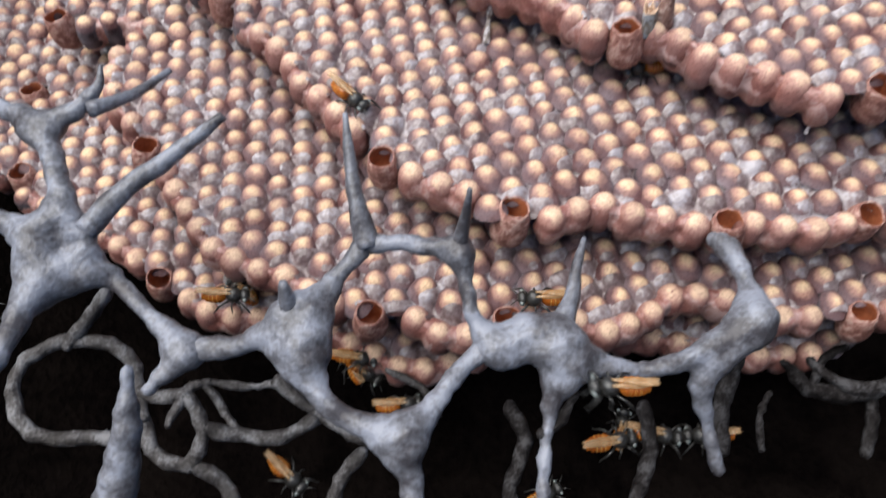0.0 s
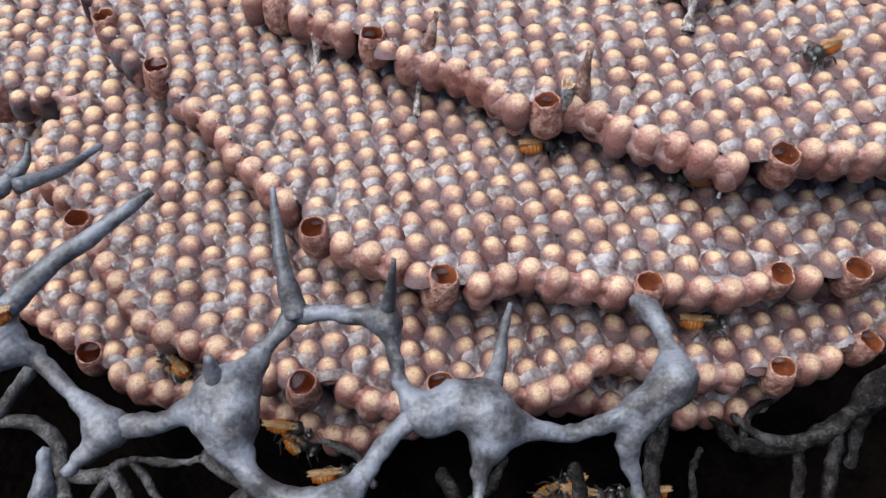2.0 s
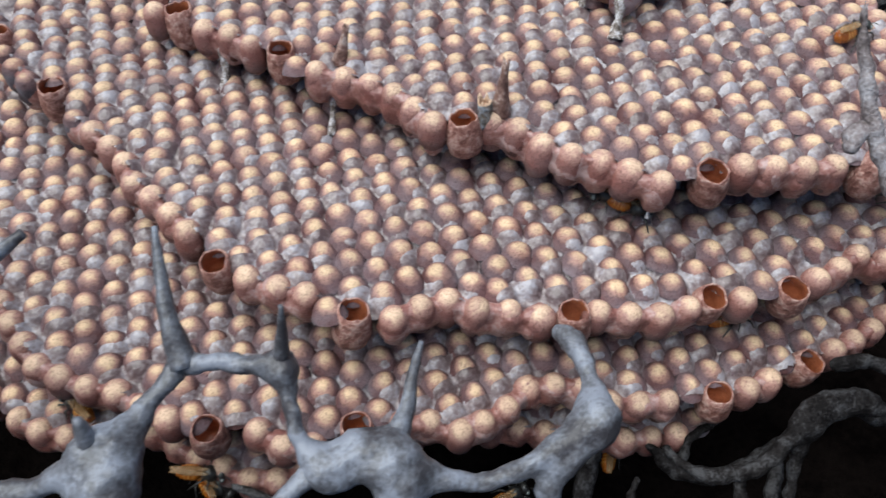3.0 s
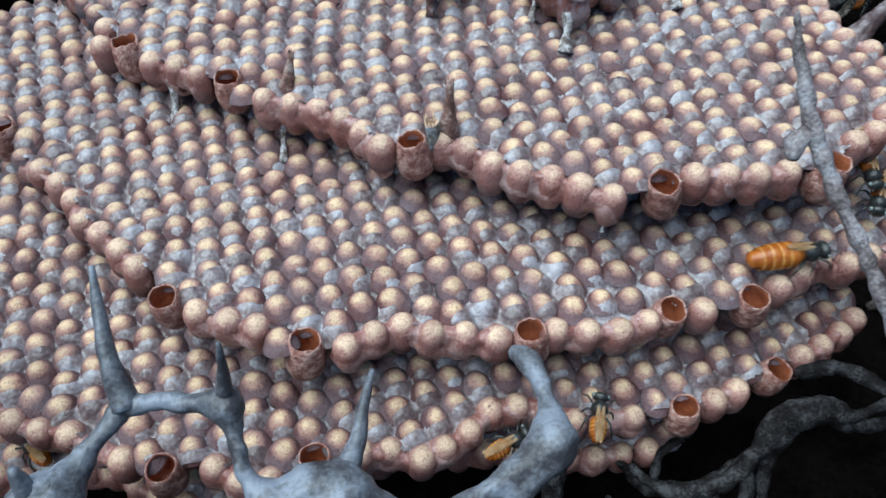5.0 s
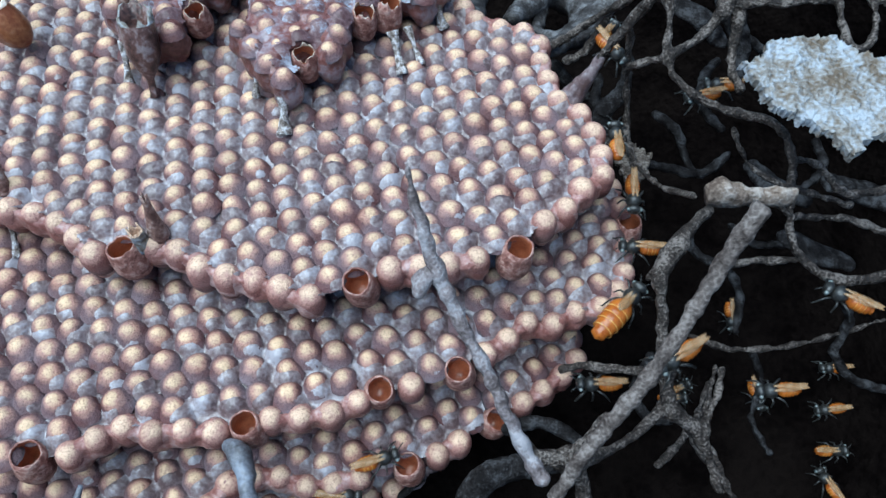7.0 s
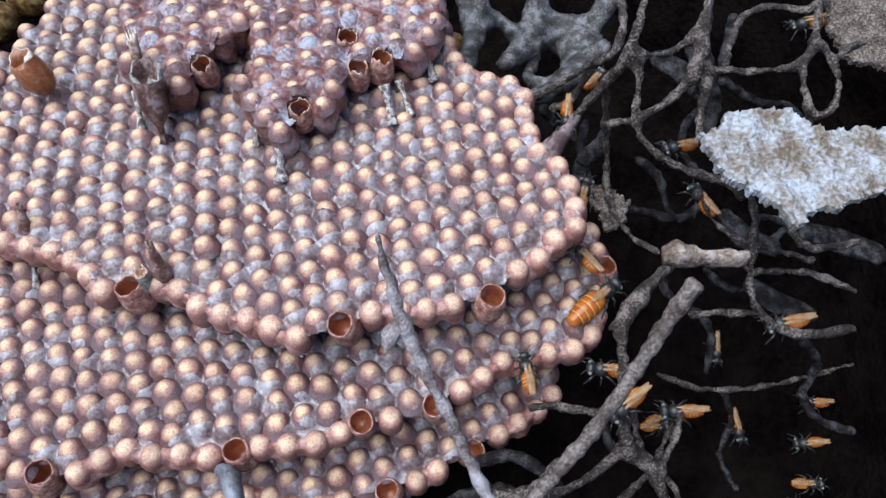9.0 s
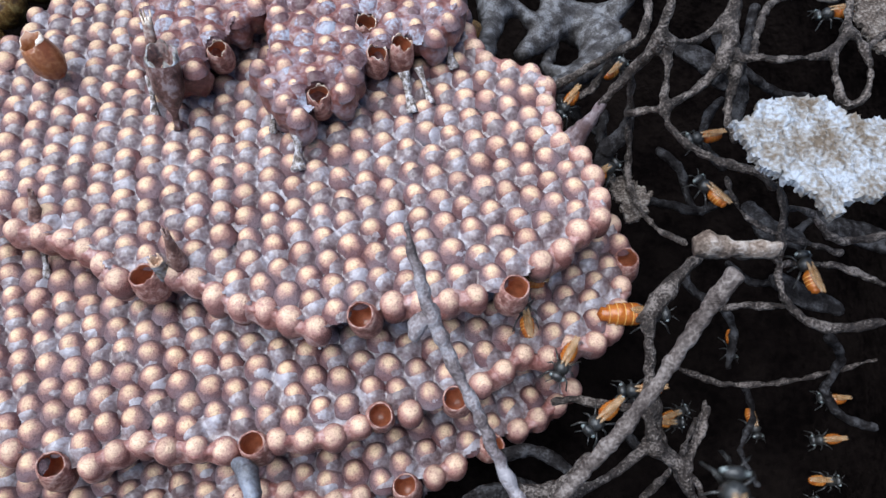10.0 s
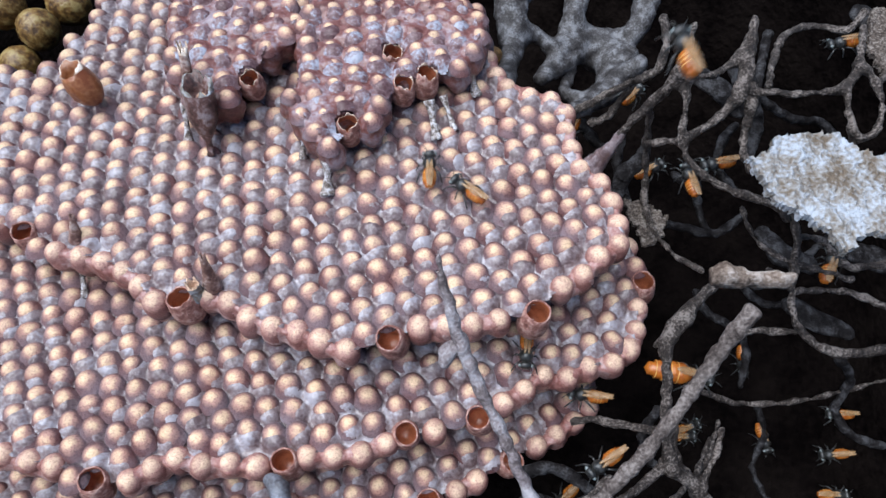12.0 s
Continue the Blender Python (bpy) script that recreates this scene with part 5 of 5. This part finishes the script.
def motions():
    walk(bees['queen'], bee_rows((0, 80, 67, 42.3, 273), (3.6, 79, 66, 42.3, 273), (4.8, 65.1, 53.6, 42.5, 273), (5, 69, 52.7, 42.5, 273), (5.2, 74.8, 54.5, 42.5, 271), (5.5, 73.4, 52.8, 42.5, 266), (5.8, 83.9, 57.3, 42.5, 262), (6, 78.8, 52.3, 42.5, 263), (6.5, 82.6, 51.4, 42.5, 259), (6.8, 84.5, 50.5, 42.3, 296), (7, 87.6, 51.7, 42.3, 305), (7.2, 89, 51.7, 42.3, 305), (8.8, 91, 60.9, 42, 311), (9.2, 90.7, 58.1, 41.5, 283), (9.5, 94, 57.8, 41, 266), (10, 92.9, 56.9, 40.5, 261), (10.5, 93.9, 54.8, 40, 261), (11, 96, 55, 38, 262), (12, 97.5, 51.6, 36, 251), ahead=2.6))
    walk(bees['walk1'], bee_rows((0, -11.7, 65.1, 42, 227), (0.4, -5.2, 67.9, 42, 237), (0.8, -1.2, 66.5, 42, 176), (1, 4.55, 66.4, 42, 229), (1.2, 10.3, 66.3, 42, 282), (1.5, 20, 65.1, 42, 301), (2, 24.4, 68.9, 42, 282), (2.4, 37.2, 68.5, 42, 263), (2.5, 39.7, 67.3, 42, 275), (2.8, 43.1, 64.8, 42, 262), (3, 45.5, 61, 42, 243), (3.2, 49.8, 58.8, 42, 261), (4.4, 56.3, 65.2, 42.3, 290), (5, 45.8, 71.5, 42.3, 291), (12, 45.8, 71.5, 42.3, 291)))
    walk(bees['under1'], bee_rows((0, 28, 70.2, 42.5, 100), (1.5, 40.5, 63.5, 42.5, 83), (2.5, 45.4, 61.8, 42.5, 76), (3, 43.5, 62.7, 42.3, 81), (5, 37.7, 74.4, 42.3, 84), (12, 37.7, 74.4, 42.3, 84)))
    walk(bees['pit1'], bee_rows((0, -28.6, 43, 27, 270), (0.8, -27, 50.5, 25, 270), (1.5, -28.7, 45.6, 20, 250), (12, 14.9, 66.1, 15, 236)))
    walk(bees['hub'], bee_rows((0, -51.3, 32.6, 42.5, 304), (0.4, -46.3, 34.63, 44.67, 357.33), (0.8, -41.3, 36.67, 46.83, 410.67), (1.2, -36.3, 38.7, 49, 464), (1.5, -34.5, 38.7, 49.5, 462), (1.6, -34.8, 38.8, 49.5, 462), (2, -40.5, 38.7, 48, 462), (3, -34.4, 37.4, 48, 459), (12, -60.5, 54.5, 48, 453)))
    walk(bees['web1'], bee_rows((0, 18.8, 24.7, 43, 90), (0.13, 21.97, 25.5, 42.67, 143.33), (0.27, 25.13, 26.3, 42.33, 196.67), (0.4, 28.3, 27.1, 42, 250), (0.6, 27.4, 27.8, 40, 187), (0.8, 26.5, 28.5, 38, 124), (1.2, 26.1, 28.2, 30, 130), (2, 25.5, 26.1, 20, 129), (12, 79.6, 38, 15, 122)))
    walk(bees['low1'], bee_rows((0, 27.6, 30.3, 8, 344), (3, 46.6, 39.6, 8, 339), (4.4, 43.6, 36.1, 26, 337), (4.8, 42.3, 39.1, 33, 338), (5, 43.3, 38.2, 33, 341), (5.5, 43.3, 36.3, 32, 278), (6, 46.2, 37.7, 30, 257), (12, 32.2, 35, 25, 261)))
    walk(bees['low2'], bee_rows((0, 15.4, 20.9, 6, 299), (3, 29.8, 33.5, 10, 295), (4.8, 31, 35.8, 30, 294), (5, 32.4, 37.2, 30, 294), (5.5, 35.9, 40.1, 31.5, 278), (6, 39, 41.9, 31.5, 268), (6.5, 48.2, 39.8, 31.5, 266), (7, 51.6, 40.6, 31.5, 277), (7.2, 53.9, 41.1, 31.5, 281), (8.8, 51.4, 32.2, 31, 281), (12, 40.5, 25.2, 30, 261)))
    walk(bees['rim1'], bee_rows((0, 79.6, 70.7, 52, 271), (1.67, 79.83, 68.7, 51.33, 211), (3.33, 80.07, 66.7, 50.67, 151), (5, 80.3, 64.7, 50, 91), (5.17, 82.33, 64.23, 50, 44), (5.33, 84.37, 63.77, 50, -3), (5.5, 86.4, 63.3, 50, -50), (6, 93.3, 73, 50, -44), (6.5, 91, 74.1, 51, -8), (6.8, 90.2, 74.1, 51, -15), (7, 92.2, 73.9, 51, -14), (7.2, 92.2, 73.1, 51, -14), (8.8, 92.1, 74.9, 48, -23), (9.5, 93.2, 78.7, 45, -53), (10.5, 96.4, 82.9, 40, -60), (12, 103.9, 89.2, 36, -70)))
    walk(bees['rim2'], bee_rows((0, 81, 71.3, 55, 271), (2.5, 85.7, 72.85, 53.5, 204.5), (5, 90.4, 74.4, 52, 138), (5.17, 89.97, 73.97, 52, 198), (5.33, 89.53, 73.53, 52, 258), (5.5, 89.1, 73.1, 52, 318), (6, 97.9, 82.6, 52, 317), (6.5, 103.2, 88.5, 52, 323), (6.75, 99.3, 88.05, 53, 264.5), (7, 95.4, 87.6, 54, 206), (7.2, 95.7, 88.4, 54, 188), (8.8, 95.1, 92, 46, 175), (9.5, 91, 93.2, 44, 136), (10.5, 92.4, 96.2, 42, 137), (12, 90.2, 97.1, 40, 145)))
    walk(bees['rim3'], bee_rows((0, 75.7, 59.3, 46, 270), (2.75, 80.65, 59.25, 45, 207.5), (5.5, 85.6, 59.2, 44, 145), (6, 92, 64.8, 44, 146), (6.17, 93.03, 65.83, 44.33, 91.67), (6.33, 94.07, 66.87, 44.67, 37.33), (6.5, 95.1, 67.9, 45, -17), (6.67, 94.9, 67.93, 45, -76.33), (6.83, 94.7, 67.97, 45, -135.67), (7, 94.5, 68, 45, -195), (7.2, 94.5, 68.4, 45, -199), (7.73, 93.97, 68.23, 44.67, -252), (8.27, 93.43, 68.07, 44.33, -305), (8.8, 92.9, 67.9, 44, -358), (9.15, 88.9, 65.6, 43, -308), (9.5, 84.9, 63.3, 42, -258), (10, 77.1, 64, 43, -291), (10.5, 70.6, 59.4, 43, -291), (10.8, 73.8, 61.3, 43, -312), (11, 68.1, 58.7, 52, -335), (11.3, 62.5, 64.9, 52.5, -373), (11.6, 61.9, 71.7, 53, -369), (12, 62.2, 83.6, 54, -369)))
    walk(bees['rim4'], bee_rows((0, 75.7, 53.2, 42.5, 270), (2.75, 80.35, 57.85, 44.25, 206), (5.5, 85, 62.5, 46, 142), (6.5, 93.2, 61.1, 43, 74), (7, 94, 60.8, 42, 74), (7.2, 94.9, 60.8, 42, 74), (8.8, 91.4, 51, 40, 75), (9.5, 86.5, 48, 41, 90), (10, 80.3, 50.6, 43, 141), (10.5, 92.9, 54.2, 40, 81), (12, 82.8, 50.7, 34, 72)))
    walk(bees['edge1'], bee_rows((0, 97.7, 15.1, 30, 90), (5, 107.8, 26.2, 30, 83), (6, 104.3, 37.2, 26, 78), (7, 83.8, 43.9, 36, 79), (8.8, 78.8, 51.3, 40, 14), (9.5, 77.9, 50.4, 41, -29), (10, 76.5, 58.5, 42, -4), (10.25, 76.6, 59.45, 47, 39, -15), (10.5, 76.7, 60.4, 52, 82, -30), (10.6, 73.93, 60.97, 49, 32.67, -20), (10.7, 71.17, 61.53, 46, -16.67, -10), (10.8, 68.4, 62.1, 43, -66), (11, 64.8, 58.8, 52, -60), (11.3, 69.9, 67.3, 52.5, 2), (11.6, 72.2, 74, 53, 17), (12, 67.4, 79.6, 53.5, 40)))
    walk(bees['web2'], bee_rows((0, 51.8, 18.8, 58, 99), (6, 86.5, 41.9, 58, 83), (6.5, 90.1, 42.4, 58, 79), (7, 87.2, 40.5, 56, 110), (7.2, 85.9, 38.9, 55, 104), (8.8, 89.3, 41.8, 52, 115), (9.5, 84.1, 41.8, 48, 123), (12, 81.2, 39.4, 40, 115)))
    walk(bees['web3'], bee_rows((0, 61, 24.7, 56, 67), (7, 113.3, 44.6, 52, 47), (7.2, 115.6, 43.8, 52, 42), (8.8, 115.2, 49.5, 50, 90), (9.5, 109.5, 48.8, 52, 92), (9.75, 112.05, 52.1, 52, 45), (10, 114.6, 55.4, 52, -2), (10.5, 113.8, 55.9, 52, -5), (10.67, 114.6, 56.03, 51.33, 44.33), (10.83, 115.4, 56.17, 50.67, 93.67), (11, 116.2, 56.3, 50, 143), (11.33, 117.3, 57.8, 50, 202), (11.67, 118.4, 59.3, 50, 261), (12, 119.5, 60.8, 50, 320)))
    walk(bees['web4'], bee_rows((0, 83.3, 51.4, 45, 90), (7, 115.8, 85.1, 45, 80), (9.5, 110.2, 71.7, 45, 10), (10.5, 107.9, 76.3, 46, 43), (12, 105.3, 80.6, 46, -2)))
    walk(bees['fly1'], bee_rows((0, 50.3, 36.6, 80, 124), (8.8, 130.4, 54.5, 85, 114), (9.4, 105.05, 40.3, 84.5, 47), (10, 79.7, 26.1, 84, -20), (10.4, 72.5, 31.7, 82, -25), (10.5, 72.2, 32.2, 82, -25), (10.65, 69.35, 29.55, 82, 40), (10.8, 66.5, 26.9, 82, 105), (11.5, 120.3, 101.3, 85, 123), (11.75, 103.9, 87.05, 86.5, 60), (12, 87.5, 72.8, 88, -3)))
    walk(bees['cellbee'], bee_rows((0, 120.6, 50.9, 36, 90), (5, 110.2, 36.7, 36, 84), (9.5, 96.6, 43.9, 38, 81), (11, 81.6, 52.9, 40, 93), (11.6, 77.9, 57.3, 41, 81), (11.75, 75.9, 57.55, 41.25, 123), (11.9, 73.9, 57.8, 41.5, 165), (12, 73.3, 57.4, 41.5, 165)))
    walk(bees['under2'], bee_rows((0, 13.3, 40.1, 32.3, 90), (0.5, 20.2, 47.9, 32.3, 90), (0.7, 24.45, 47.75, 32.3, 36.5), (0.9, 28.7, 47.6, 32.3, -17), (1.05, 32, 46.7, 32.3, -56.5), (1.2, 35.3, 45.8, 32.3, -96), (2, 45.1, 45.3, 32.3, -91), (3, 59, 49.2, 32.3, -75), (4.4, 58, 58.2, 32.3, -52), (12, 58, 58.2, 32.3, -52)))
    walk(bees['early'], bee_rows((0, 80.8, 76.7, 54, 127), (1.6, 83.6, 88, 54, 128), (2, 62.9, 76.2, 53, 116), (2.5, 73.1, 73, 53, 96), (2.67, 74.97, 75.77, 53, 43.33), (2.83, 76.83, 78.53, 53, -9.33), (3, 78.7, 81.3, 53, -62), (3.67, 76.77, 85.67, 53.67, -13), (4.33, 74.83, 90.03, 54.33, 36), (5, 72.9, 94.4, 55, 85), (12, 64.2, 136.4, 62, 83)))


motions()
